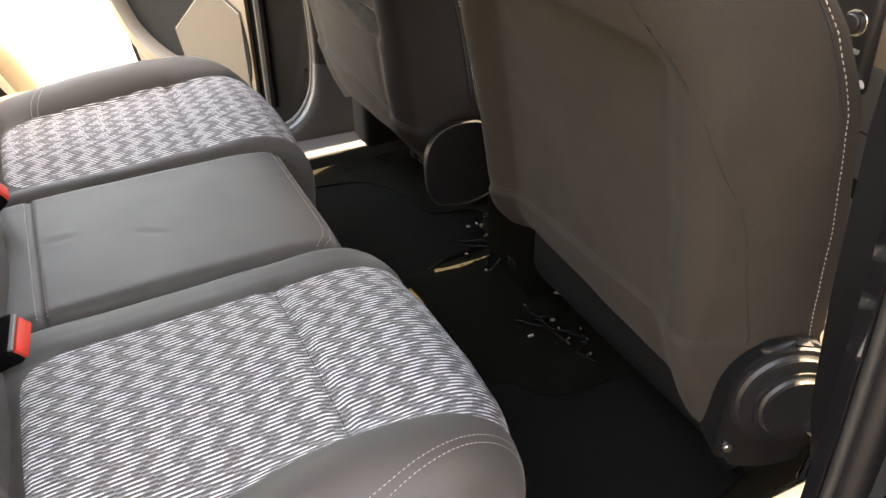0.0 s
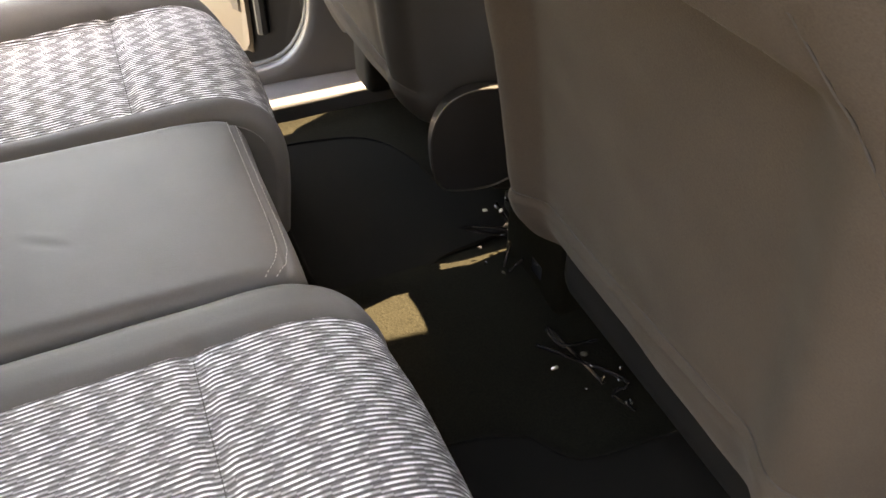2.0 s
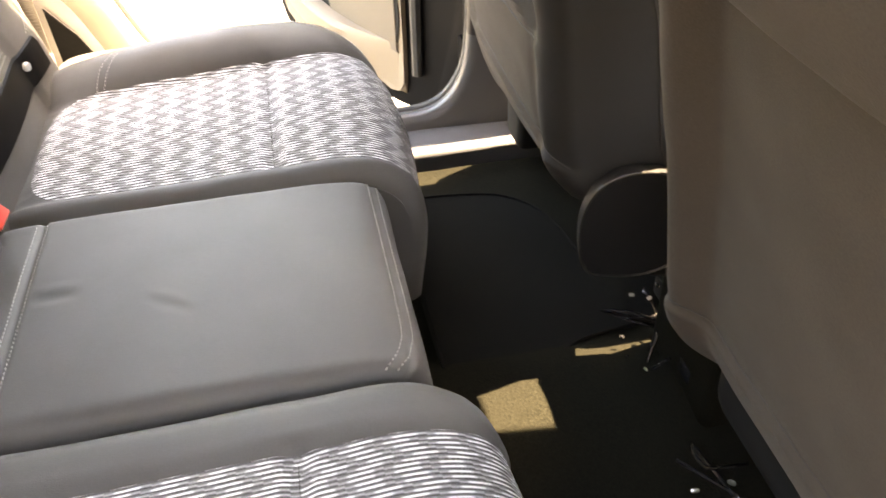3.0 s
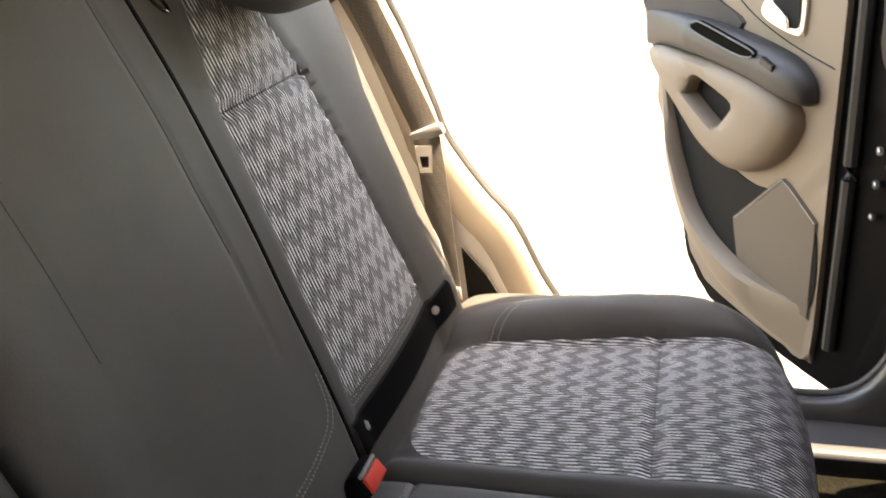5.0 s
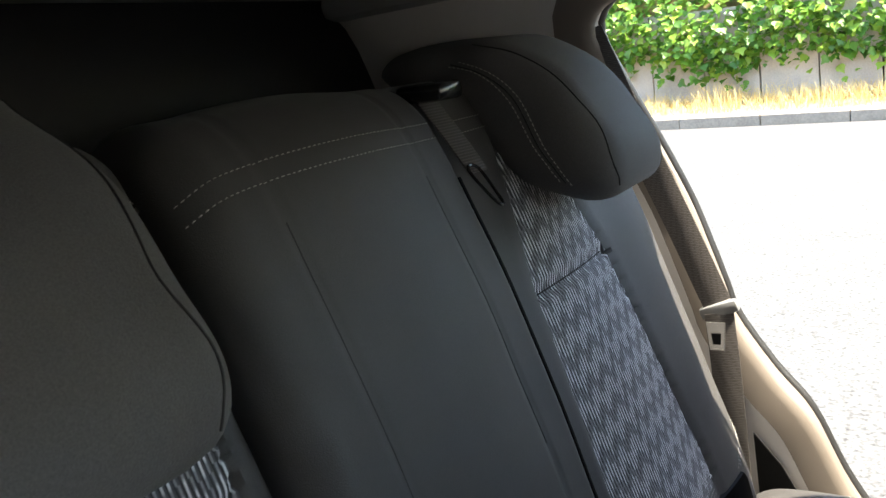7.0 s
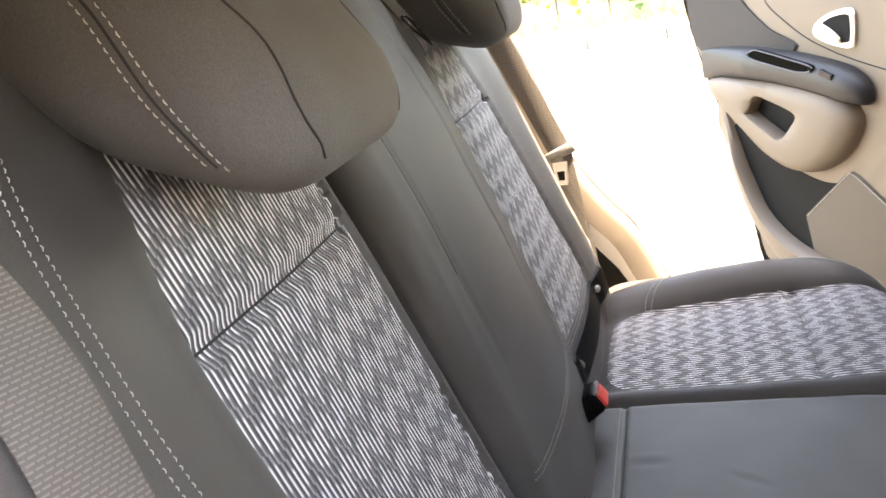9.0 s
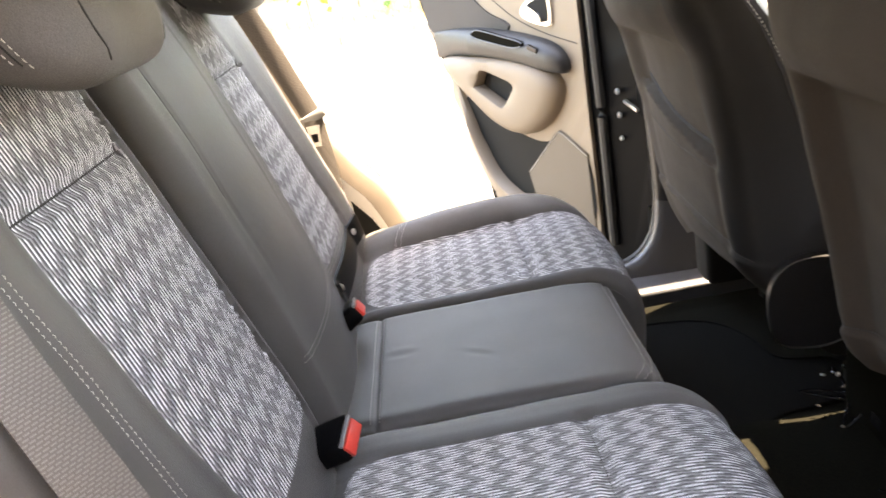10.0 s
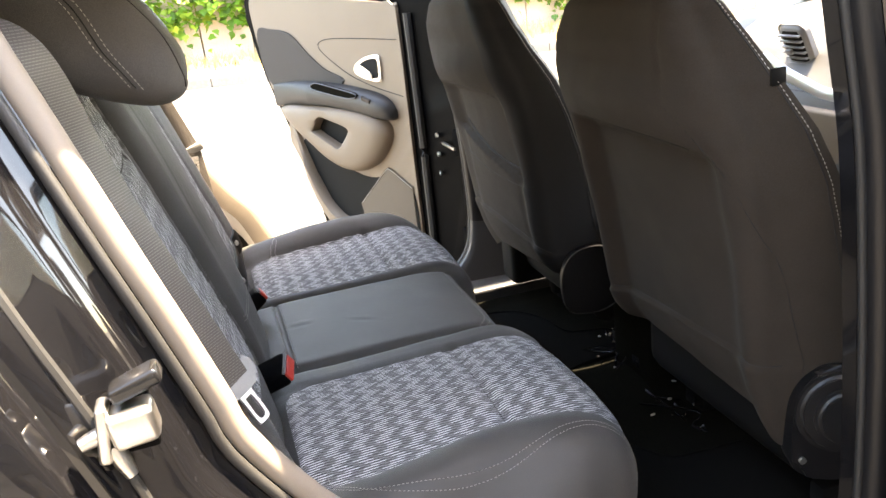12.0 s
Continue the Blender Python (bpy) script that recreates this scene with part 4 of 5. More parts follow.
def front_seat(side):
    """A front seat seen from behind: padded shoulder, sunk lower panel, turned-under hem."""
    yc, shift = (-0.352, 0.0) if side < 0 else (0.392, -0.035)
    seat = thing("front_seat", (0.85, yc, 0.40), "front seat with a plain grey-brown twill back" if side < 0 else "front seat with a map pocket on its twill back", "car seat", "front seats")

    def soft_step(v, lo, hi):
        q = min(1, max(0, (v - lo) / (hi - lo)))
        return q * q * (3 - 2 * q)

    def hem_z(rel):
        return float(np.interp(rel, (-0.29, -0.24, 0.0, 0.16, 0.24, 0.29), (0.655, 0.645, 0.632, 0.615, 0.578, 0.590)))

    def surface(a, z):
        """a from -1 (inner edge) to 1 (outer edge): flat back, rounded corner, flank."""
        k, deep = float(np.interp(z, SEAT_Z, SEAT_HALF)) / 0.27, float(np.interp(z, SEAT_Z, SEAT_DEEP))
        g, b = math.copysign(1, a), abs(a)
        r = min(0.036, deep * 0.5)
        reach = 0.312 if g > 0 else 0.296
        if b < 0.62:
            rel, dx = b / 0.62 * 0.210 * k, 0.0
        elif b < 0.80:
            q = (b - 0.62) / 0.18 * math.pi / 2
            rel, dx = (0.210 + 0.056 * math.sin(q)) * k, r * (1 - math.cos(q))
        else:
            q = (b - 0.80) / 0.20
            rel, dx = (0.266 + (reach - 0.266) * math.sin(q * math.pi / 2)) * k, r + (deep - r) * q
        rel *= g
        x = float(np.interp(z, SEAT_Z, SEAT_X)) + shift + dx + 0.014 * min(1, abs(rel) / 0.26) ** 2
        # shoulder pad above a groove, the panel below it sunk; the sides fade out
        groove = 1.096 - 0.012 * max(0, rel / 0.2) ** 2 - 0.006 * max(0, -rel / 0.2) ** 2
        side_fade = 1 - soft_step(abs(rel), 0.170, 0.245 if rel > 0 else 0.225)
        sunk = soft_step(groove - z, -0.004, 0.016) * side_fade
        x += 0.030 * sunk
        x += 0.015 * bump_at(z - groove, 0.014) * side_fade
        x -= 0.027 * bump_at(z - groove - 0.050, 0.075) * max(0, 1 - (rel / 0.27) ** 2)
        # seam beside the flank
        seam_rel = float(np.interp(z, (0.70, 0.75, 0.95, 1.045, 1.13, 1.17), (0.276, 0.277, 0.272, 0.25, 0.19, 0.15)))
        if side < 0 and rel > 0:
            x += 0.003 * bump_at(rel - seam_rel, 0.008)
        mouth = 0.925 + 0.23 * rel if side > 0 else 0
        if side > 0 and z < mouth:
            x -= 0.020 * soft_step(mouth - z, 0, 0.010) * (1 - soft_step(abs(rel), 0.16, 0.23))
        x += 0.0028 * noise_at(z * 7, rel * 7, side) + 0.0012 * noise_at(z * 22, rel * 17, side + 5)
        # the cover bulges at the hem seam and turns under towards the rails
        fold = float(np.interp(rel, (-0.27, -0.22, 0.0, 0.27), (0.705, 0.718, 0.742, 0.742)))
        low = hem_z(rel)
        if z < fold:
            q = (fold - z) / max(fold - low, 0.02)
            x += -0.007 * soft_step(fold - z, 0, 0.01) + 0.030 * q * q
        return Vector((x, yc + side * rel, z))

    na, top_rows = 84, np.r_[np.linspace(0.76, 1.05, 44), np.linspace(1.055, 1.15, 26), np.linspace(1.155, 1.372, 40)]
    rows = []
    for q in range(26):
        row = []
        for j in range(na + 1):
            a = -1 + 2 * j / na
            low = hem_z(surface(a, 0.70).y * side - yc * side)
            row.append(surface(a, low + (0.755 - low) * q / 25))
        rows.append(row)
    rows += [[surface(-1 + 2 * j / na, z) for j in range(na + 1)] for z in top_rows]
    verts = [p for row in rows for p in row]
    faces = [(i * (na + 1) + j, i * (na + 1) + j + 1, (i + 1) * (na + 1) + j + 1, (i + 1) * (na + 1) + j) for i in range(len(rows) - 1) for j in range(na)]
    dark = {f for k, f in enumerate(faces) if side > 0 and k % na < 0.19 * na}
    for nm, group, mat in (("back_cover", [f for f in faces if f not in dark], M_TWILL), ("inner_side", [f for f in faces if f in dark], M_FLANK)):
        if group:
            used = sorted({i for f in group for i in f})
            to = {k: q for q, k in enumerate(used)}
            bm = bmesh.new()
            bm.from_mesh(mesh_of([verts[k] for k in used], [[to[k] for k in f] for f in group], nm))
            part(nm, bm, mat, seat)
    # front of the backrest, closing the cover from edge to edge
    bm = bmesh.new()
    front = []
    for row in rows[10:]:
        e0, e1 = row[0], row[-1]
        front.append([bm.verts.new(e0.lerp(e1, q) + Vector((0.035 * math.sin(math.pi * min(1, 6 * min(q, 1 - q)) / 2) - 0.04 * math.sin(math.pi * q) * (1 if 0.2 < q < 0.8 else 0), 0, 0))) for q in np.linspace(0, 1, 15)])
    for a, b in zip(front, front[1:]):
        for k in range(14):
            bm.faces.new((a[k], a[k + 1], b[k + 1], b[k]))
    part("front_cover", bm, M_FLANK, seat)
    heights = np.linspace(0.70, 1.366, 120)
    for sgn in (-1, 1):
        edge = [surface(sgn * 0.965, z) for z in heights]
        nors = [Vector((-0.5, sgn * side * 0.85, 0.1)).normalized() for _ in edge]
        part("stitching", dashes([p + n * 0.0012 for p, n in zip(edge, nors)], nors, 0.0045, 0.0028, 0.0013, 0.0006), M_THREAD, seat, "pale thread")
        part("seam", tube([surface(sgn * 0.95, z) + nors[0] * 0.0003 for z in heights], 0.0012, 5), M_SEAM, seat)
    if side < 0:
        e = surface(0.965, 1.205)
        part("tag", box(e + Vector((0.004, -0.003, 0)), (0.022, 0.006, 0.024), 0.001), M_FLOORDARK, seat, "small black cloth tag")

    def on_back(rel, z):
        """The point of the cover at this distance from the seat's middle."""
        lo, hi = -1.0, 1.0
        for _ in range(24):
            mid = (lo + hi) / 2
            if (surface(mid, z).y - yc) * side < rel:
                lo = mid
            else:
                hi = mid
        return surface((lo + hi) / 2, z)

    part("seam", tube([on_back(r, z) for r, z in spline([(-0.25, 0.708), (-0.20, 0.722), (0.0, 0.741), (0.15, 0.742), (0.262, 0.742)], 60)], 0.0011, 5), M_SEAM, seat)
    part("seam", tube([on_back(r, z) for r, z in spline([(0.270, 0.66), (0.276, 0.74), (0.272, 0.95), (0.250, 1.045), (0.205, 1.115), (0.155, 1.165)], 80)], 0.0010, 5), M_SEAM, seat)
    if side > 0:
        lip = [on_back(r, z) + Vector((-0.001, 0, 0)) for r, z in spline([(0.165, 0.985), (0.10, 0.955), (0.0, 0.925), (-0.10, 0.908), (-0.19, 0.905)], 50)]
        part("pocket_edge", tube(lip, 0.0030, 8), M_SEAM, seat, "dark sagging edge of the map pocket")
        part("seam", tube([on_back(r, z) for r, z in spline([(0.19, 0.895), (0.0, 0.872), (-0.19, 0.868)], 40)], 0.0012, 5), M_SEAM, seat)
    # piping roll above the sunk panel
    part("welt", tube([on_back(r, 1.099 - 0.012 * max(0, r / 0.2) ** 2) + Vector((-0.0005, 0, 0)) for r in np.linspace(-0.16, 0.165, 50)], 0.0016, 6), M_SEAM, seat)
    # recliner cover with its round cap, on the flank that shows
    sgn = 1 if side < 0 else -1
    cx, cy, cz, big = (0.698, -0.662, 0.672, 0.86) if side < 0 else (0.662, 0.090, 0.645, 1.04)
    ax = Vector((-0.36, -0.93, 0.05)).normalized() if side < 0 else Vector((-0.16, -1, 0.0)).normalized()
    along = Vector((0, 0, 1)).cross(ax).normalized()
    if along.x < 0:
        along = -along
    upw = Vector((0, 0, 1))
    c0 = Vector((cx, cy, cz))

    def face(u, v, w):
        return c0 + along * u * big + upw * v * big - ax * w

    cover = [(-0.070, -0.12), (-0.074, -0.02), (-0.062, 0.04), (-0.03, 0.078), (0.01, 0.085), (0.055, 0.065), (0.085, 0.0), (0.085, -0.11), (0.03, -0.15), (-0.04, -0.145)] if side < 0 else \
        [(-0.064, -0.07), (-0.072, 0.0), (-0.056, 0.05), (-0.02, 0.073), (0.03, 0.07), (0.066, 0.03), (0.070, -0.05), (0.03, -0.085), (-0.03, -0.088)]
    rec = part("recliner_cover", slab(spline(cover, 56, closed=True), face, 0.06 if side < 0 else 0.02, 0.010 if side < 0 else 0.004), M_BLACK, seat, "black plastic recliner cover")
    if side < 0:
        part("cap_ring", disc(face(0.008, 0.0, -0.006), ax, 0.070, 0.026, 0.009), M_SOFTBLACK, rec)
        part("cap", disc(face(0.012, -0.004, -0.020), ax, 0.050, 0.024, 0.008), M_SOFTBLACK, rec)
        part("lever", tube([face(0.03, -0.03, -0.035), face(0.06, -0.07, -0.04), face(0.05, -0.14, -0.03)], 0.012, 8, flat=0.5), M_GLOSS, rec)
        part("screw", disc(face(-0.055, -0.105, -0.002), ax, 0.006, 0.006, 0.001, 12), M_STEEL, rec)
    else:
        part("rim", tube([face(u, v, -0.0005) for u, v in spline(cover, 56, closed=True)], 0.0016, 6, closed=True), M_SOFTBLACK, rec)
    part("seat_pad", box((0.965, yc, 0.56), (0.54, 0.54, 0.16), 0.05, seg=4), M_FLOORDARK, seat)
    part("headrest", box((0.555, yc, 1.49), (0.10, 0.25, 0.18), 0.04, seg=4), M_CLOTH, seat)
    for d in (-0.06, 0.06):
        part("post", tube([(0.57, yc + d, 1.33), (0.56, yc + d, 1.43)], 0.006, 8), M_STEEL, seat)
    for d in (-0.20, 0.20):
        part("rail", box((1.02, yc + d, 0.415), (0.50, 0.035, 0.04), 0.004), M_FLOORDARK, seat)
        part("rail_foot", box((0.82, yc + d, 0.395), (0.06, 0.045, 0.045), 0.008), M_FLOORDARK, seat)
    if side > 0:
        part("side_valance", box((0.93, 0.650, 0.57), (0.56, 0.100, 0.26), 0.02, seg=3), M_FLOORDARK, seat, "black plastic valance beside the seat pad")
    part("pan", box((1.02, yc, 0.465), (0.44, 0.44, 0.04), 0.01), M_FLOORDARK, seat)


front_seat(-1)
front_seat(1)


def seat_wiring():
    """Shiny black bits under the seats."""
    rng = random.Random(11)
    for c in ((0.70, -0.20, 0.40), (0.70, 0.10, 0.42)):
        h = thing("wiring_harness", c, "glossy black plugs and cables below the front seat", "cable", "cables under the seats")
        for k in range(12):
            p = Vector(c) + Vector((rng.uniform(-0.05, 0.05), rng.uniform(-0.08, 0.08), rng.uniform(-0.01, 0.05)))
            part("plug", box(p, (rng.uniform(0.006, 0.014), rng.uniform(0.004, 0.009), rng.uniform(0.003, 0.007)), 0.002, Euler((rng.random(), rng.random(), rng.random() * 3)).to_matrix().to_4x4()), M_GLOSS if k % 4 else M_STEEL, h)
        for _ in range(2):
            pts = [Vector(c) + Vector((rng.uniform(-0.04, 0.06), rng.uniform(-0.09, 0.09), rng.uniform(-0.01, 0.04))) for _ in range(4)]
            part("cable", tube(spline(pts, 24), 0.0028, 6), M_GLOSS, h)


seat_wiring()
tunnel = thing("tunnel_console", (0.80, 0, 0.40), "glossy black end of the centre console between the seats", "console")
part("shell", box((0.925, 0.009, 0.60), (0.42, 0.178, 0.43), 0.014, seg=3), M_CARPET, tunnel)
part("outlet_cover", box((0.718, -0.012, 0.45), (0.008, 0.035, 0.03), 0.004), M_GLOSS, tunnel)


# ---- far rear door, standing open ----
HINGE, DOOR_WAY = Vector((0.573, 0.992, 0)), Vector((-0.53, 0.85, 0)).normalized()
DOOR_IN = Vector((-0.85, -0.53, 0)).normalized()


def build_door(side, label):
    def door_at(u, z, w=0.0):
        p = HINGE + DOOR_WAY * u - DOOR_IN * w
        return Vector((p.x, side * p.y, z))

    door = thing("rear_door", door_at(0.4, 0.33, 0.05), label, "car door", "rear doors")
    outline = spline([(0.135, 0.36), (0.128, 0.80), (0.128, 1.26), (0.16, 1.295), (0.50, 1.330), (0.88, 1.355), (0.912, 1.32), (0.872, 1.06), (0.79, 0.90), (0.715, 0.75), (0.655, 0.57), (0.62, 0.43), (0.55, 0.365), (0.35, 0.34), (0.18, 0.34)], 110, closed=True)
    part("trim_panel", slab(outline, door_at, 0.016, 0.010), M_DOORTRIM, door, "sand-coloured plastic trim panel")
    shell = spline([(-0.10, 0.33), (-0.10, 0.85), (-0.10, 1.27), (0.1, 1.305), (0.55, 1.345), (0.94, 1.370), (0.94, 1.2), (0.89, 1.03), (0.82, 0.88), (0.745, 0.72), (0.685, 0.52), (0.645, 0.38), (0.56, 0.31), (0.3, 0.295), (0.05, 0.30)], 110, closed=True)
    # shell takes the shaded black, not the body's glossy paint
    part("shell", slab(shell, lambda u, v, w: door_at(u, v, w + 0.014), 0.13, 0.012), M_JAMB, door, "black door shell")
    part("edge_seal", tube([door_at(u, v, 0.006) for u, v in spline([(0.085, 0.40), (0.080, 0.8), (0.085, 1.26)], 30)], 0.014, 8), M_RUBBER, door)
    # brown insert with the armrest below it
    part("insert", slab(spline([(0.885, 1.225), (0.80, 1.235), (0.69, 1.215), (0.60, 1.14), (0.52, 1.085), (0.42, 1.045), (0.50, 1.005), (0.66, 1.01), (0.845, 1.025)], 60, closed=True), lambda u, v, w: door_at(u, v, w - 0.006), 0.010, 0.004), M_DOORDARK, door, "brown cloth insert")
    arm = spline([(0.835, 0.985), (0.70, 0.996), (0.55, 0.996), (0.40, 0.982), (0.29, 0.965), (0.215, 0.948), (0.175, 0.930)], 60)
    bm = bmesh.new()
    rows = []
    for k, (u, v) in enumerate(arm):
        q = min(1, (59 - k) / 9)
        g = 0.25 + 0.75 * math.sqrt(1 - (1 - q) ** 2)
        rows.append([bm.verts.new(door_at(u, v + 0.044 * g * math.cos(b), -0.002 - 0.052 * g * max(0, math.sin(b)) ** 0.6 * min(1, 0.15 + k / 26))) for b in np.linspace(0, math.pi, 16)])
    for a, b in zip(rows, rows[1:]):
        for k in range(15):
            bm.faces.new((a[k], a[k + 1], b[k + 1], b[k]))
    bm.faces.new(rows[0])
    bm.faces.new(rows[-1])
    part("armrest", bm, M_DOORARM, door, "charcoal armrest")
    slot_line = spline([(0.556, 1.028), (0.535, 1.040), (0.505, 1.040), (0.395, 1.020), (0.325, 1.006), (0.318, 0.995), (0.36, 0.989), (0.44, 1.000), (0.53, 1.016)], 60, closed=True)
    # flat dark sheet stands for the shaded hollow of the switch recess
    recess = part("switch_recess", slab([tuple(p) for p in slot_line], lambda u, v, w: door_at(u, v, w - 0.054), 0.012, 0.001), M_CARPET, door, "dark sheet for the shade of the armrest recess")
    part("rim", tube([door_at(u, v, -0.0545) for u, v in slot_line], 0.0022, 6, closed=True), M_SILL, recess)
    part("window_switch", slab([(0.292, 0.998), (0.252, 0.986), (0.255, 0.972), (0.296, 0.984)], lambda u, v, w: door_at(u, v, w - 0.055), 0.012, 0.002), M_GLOSS, door)
    # grab pocket bulge below the armrest
    bulge = [(0.80, 0.945), (0.60, 0.955), (0.40, 0.950), (0.26, 0.925), (0.205, 0.87), (0.25, 0.785), (0.34, 0.725), (0.43, 0.712), (0.54, 0.745), (0.64, 0.81), (0.74, 0.88)]
    hole = [(0.592, 0.866), (0.562, 0.903), (0.543, 0.914), (0.52, 0.913), (0.415, 0.884), (0.399, 0.872), (0.403, 0.857), (0.446, 0.812), (0.463, 0.803), (0.484, 0.808), (0.580, 0.852)]
    bo, ho = spline(bulge, 72, closed=True), spline(hole, 72, closed=True)
    def by_angle(pts):
        c = np.array([0.49, 0.86])
        a = np.arctan2(pts[:, 1] - c[1], pts[:, 0] - c[0])
        order = np.argsort(a)
        aa, pp = a[order], pts[order]
        at = np.linspace(-math.pi, math.pi, 72, endpoint=False)
        return np.stack([np.interp(at, np.r_[aa[-1] - 2 * math.pi, aa, aa[0] + 2 * math.pi], np.r_[pp[-1, j], pp[:, j], pp[0, j]]) for j in (0, 1)], 1)
    bo, ho = by_angle(bo), by_angle(ho)
    bm = bmesh.new()
    rows = []
    for q, w in ((0.0, 0.004), (0.04, -0.02), (0.12, -0.038), (0.35, -0.05), (0.8, -0.052), (0.96, -0.05), (1.0, -0.044), (1.0, -0.004)):
        rows.append([bm.verts.new(door_at(*(bo[k] * (1 - q) + ho[k] * q), w)) for k in range(72)])
    for a, b in zip(rows, rows[1:]):
        for k in range(72):
            bm.faces.new((a[k], a[(k + 1) % 72], b[(k + 1) % 72], b[k]))
    part("grab_bulge", bm, M_DOORTRIM, door)
    # dark sheet at the bottom paints the shade inside the grab opening
    part("grab_recess", slab([tuple(p) for p in ho], lambda u, v, w: door_at(u, v, w - 0.006), 0.004, 0.0), M_FLOORDARK, door, "dark sheet for the shade in the grab recess")
    # handle
    hand = part("door_handle", slab(spline([(0.362, 1.085), (0.350, 1.066), (0.30, 1.048), (0.240, 1.040), (0.228, 1.055), (0.226, 1.115), (0.240, 1.132), (0.29, 1.126), (0.335, 1.108)], 50, closed=True), lambda u, v, w: door_at(u, v, w - 0.008), 0.010, 0.004), M_CHROME, door, "chrome inner door handle")
    # the cup's hollow is a flat dark sheet in place of shade
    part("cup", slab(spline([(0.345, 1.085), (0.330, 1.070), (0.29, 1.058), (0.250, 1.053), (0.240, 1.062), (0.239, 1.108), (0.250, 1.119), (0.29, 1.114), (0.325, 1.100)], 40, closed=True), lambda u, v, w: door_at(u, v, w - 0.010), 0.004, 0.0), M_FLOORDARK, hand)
    part("lever", slab(spline([(0.352, 1.082), (0.325, 1.062), (0.270, 1.050), (0.265, 1.068), (0.290, 1.088), (0.325, 1.100)], 30, closed=True), lambda u, v, w: door_at(u, v, w - 0.018), 0.010, 0.003), M_CHROME, hand)
    # raised trim lens round the handle, drawn by its groove
    part("trim_groove", tube([door_at(u, v, -0.0005) for u, v in spline([(0.14, 1.178), (0.30, 1.186), (0.46, 1.190), (0.53, 1.180), (0.53, 1.15), (0.45, 1.095), (0.38, 1.058), (0.27, 1.020), (0.14, 0.990)], 60)], 0.0016, 5), M_SEAM, door)
    # bottle pocket, its inner shade painted as a flat dark sheet, and speaker plate
    pocket = spline([(0.715, 0.79), (0.66, 0.82), (0.57, 0.76), (0.47, 0.715), (0.36, 0.69), (0.24, 0.70), (0.15, 0.66), (0.15, 0.46), (0.30, 0.44), (0.45, 0.47), (0.56, 0.54), (0.64, 0.66)], 80, closed=True)
    part("door_pocket", slab(pocket, lambda u, v, w: door_at(u, v, w - 0.003), 0.004, 0.001), M_FLOORDARK, door, "dark sheet for the shade in the storage pocket")
    lip = spline([(0.775, 0.88), (0.70, 0.74), (0.635, 0.60), (0.565, 0.51), (0.46, 0.455), (0.32, 0.428), (0.14, 0.42)], 50)
    bm = bmesh.new()
    rows = [[bm.verts.new(door_at(u + a, v + b, w * min(1, k / 12, (49 - k) / 12))) for a, b, w in ((0, 0.045, 0.0), (0, 0.042, -0.030), (0.004, 0.030, -0.042), (0.012, -0.02, -0.034), (0.018, -0.08, 0.004))] for k, (u, v) in enumerate(lip)]
    for a, b in zip(rows, rows[1:]):
        for k in range(4):
            bm.faces.new((a[k], a[k + 1], b[k + 1], b[k]))
    part("pocket_lip", bm, M_DOORTRIM, door)
    plate_edge = [(0.145, 0.672), (0.235, 0.728), (0.257, 0.735), (0.278, 0.725), (0.43, 0.585), (0.40, 0.46), (0.145, 0.44)]
    plate = part("speaker_plate", slab(plate_edge, lambda u, v, w: door_at(u, v, w - 0.005), 0.006, 0.003), M_PLATE, door, "brown speaker plate")
    part("stitching", tube([door_at(u, v, -0.0058) for u, v in spline([(0.150, 0.668), (0.235, 0.720), (0.257, 0.727), (0.274, 0.719), (0.42, 0.585)], 50)], 0.0012, 5), M_THREAD, plate)
    # window frame and pane
    fr = spline([(0.0, 1.29), (0.02, 1.50), (0.07, 1.57), (0.35, 1.62), (0.62, 1.62), (0.80, 1.58), (0.91, 1.48), (0.93, 1.365)], 60)
    part("window_frame", tube([door_at(u, v, 0.07) for u, v in fr], 0.022, 8), M_BLACK, door)
    pane = part("pane", slab([tuple(p) for p in fr], lambda u, v, w: door_at(u, v, w + 0.068), 0.004, 0), M_GLASS, door)
    pane.visible_shadow = False
    part("belt_strip", tube([door_at(u, 1.303 + 0.065 * u, 0.02) for u in np.linspace(0.02, 0.9, 12)], 0.008, 6), M_RUBBER, door)
    for z in (0.50, 0.84):
        part("hinge", box((0.635, side * 0.90, z), (0.05, 0.16, 0.09), 0.008), M_JAMB, door)
    for z, r in ((0.862, 0.009), (0.797, 0.009), (0.732, 0.007)):
        part("bolt", disc((0.570, side * 1.005, z), (-1, 0, 0), r, 0.01, 0.002, 6), M_STEEL, door)
    part("gap_seal", tube(spline([(0.632, side * 0.905, 0.40), (0.640, side * 0.905, 0.60), (0.640, side * 0.90, 0.90), (0.625, side * 0.885, 1.24)], 30), 0.030, 10), M_JAMB, door, "black rubber strip in the hinge gap")
    part("check_strap", box((0.585, side * 0.930, 0.835), (0.010, 0.13, 0.010), 0.003), M_STEEL, door, "steel check strap")


build_door(1, "rear car door standing wide open, with sand and brown trim")
build_door(-1, "rear car door swung open beside the nearer rear seat")

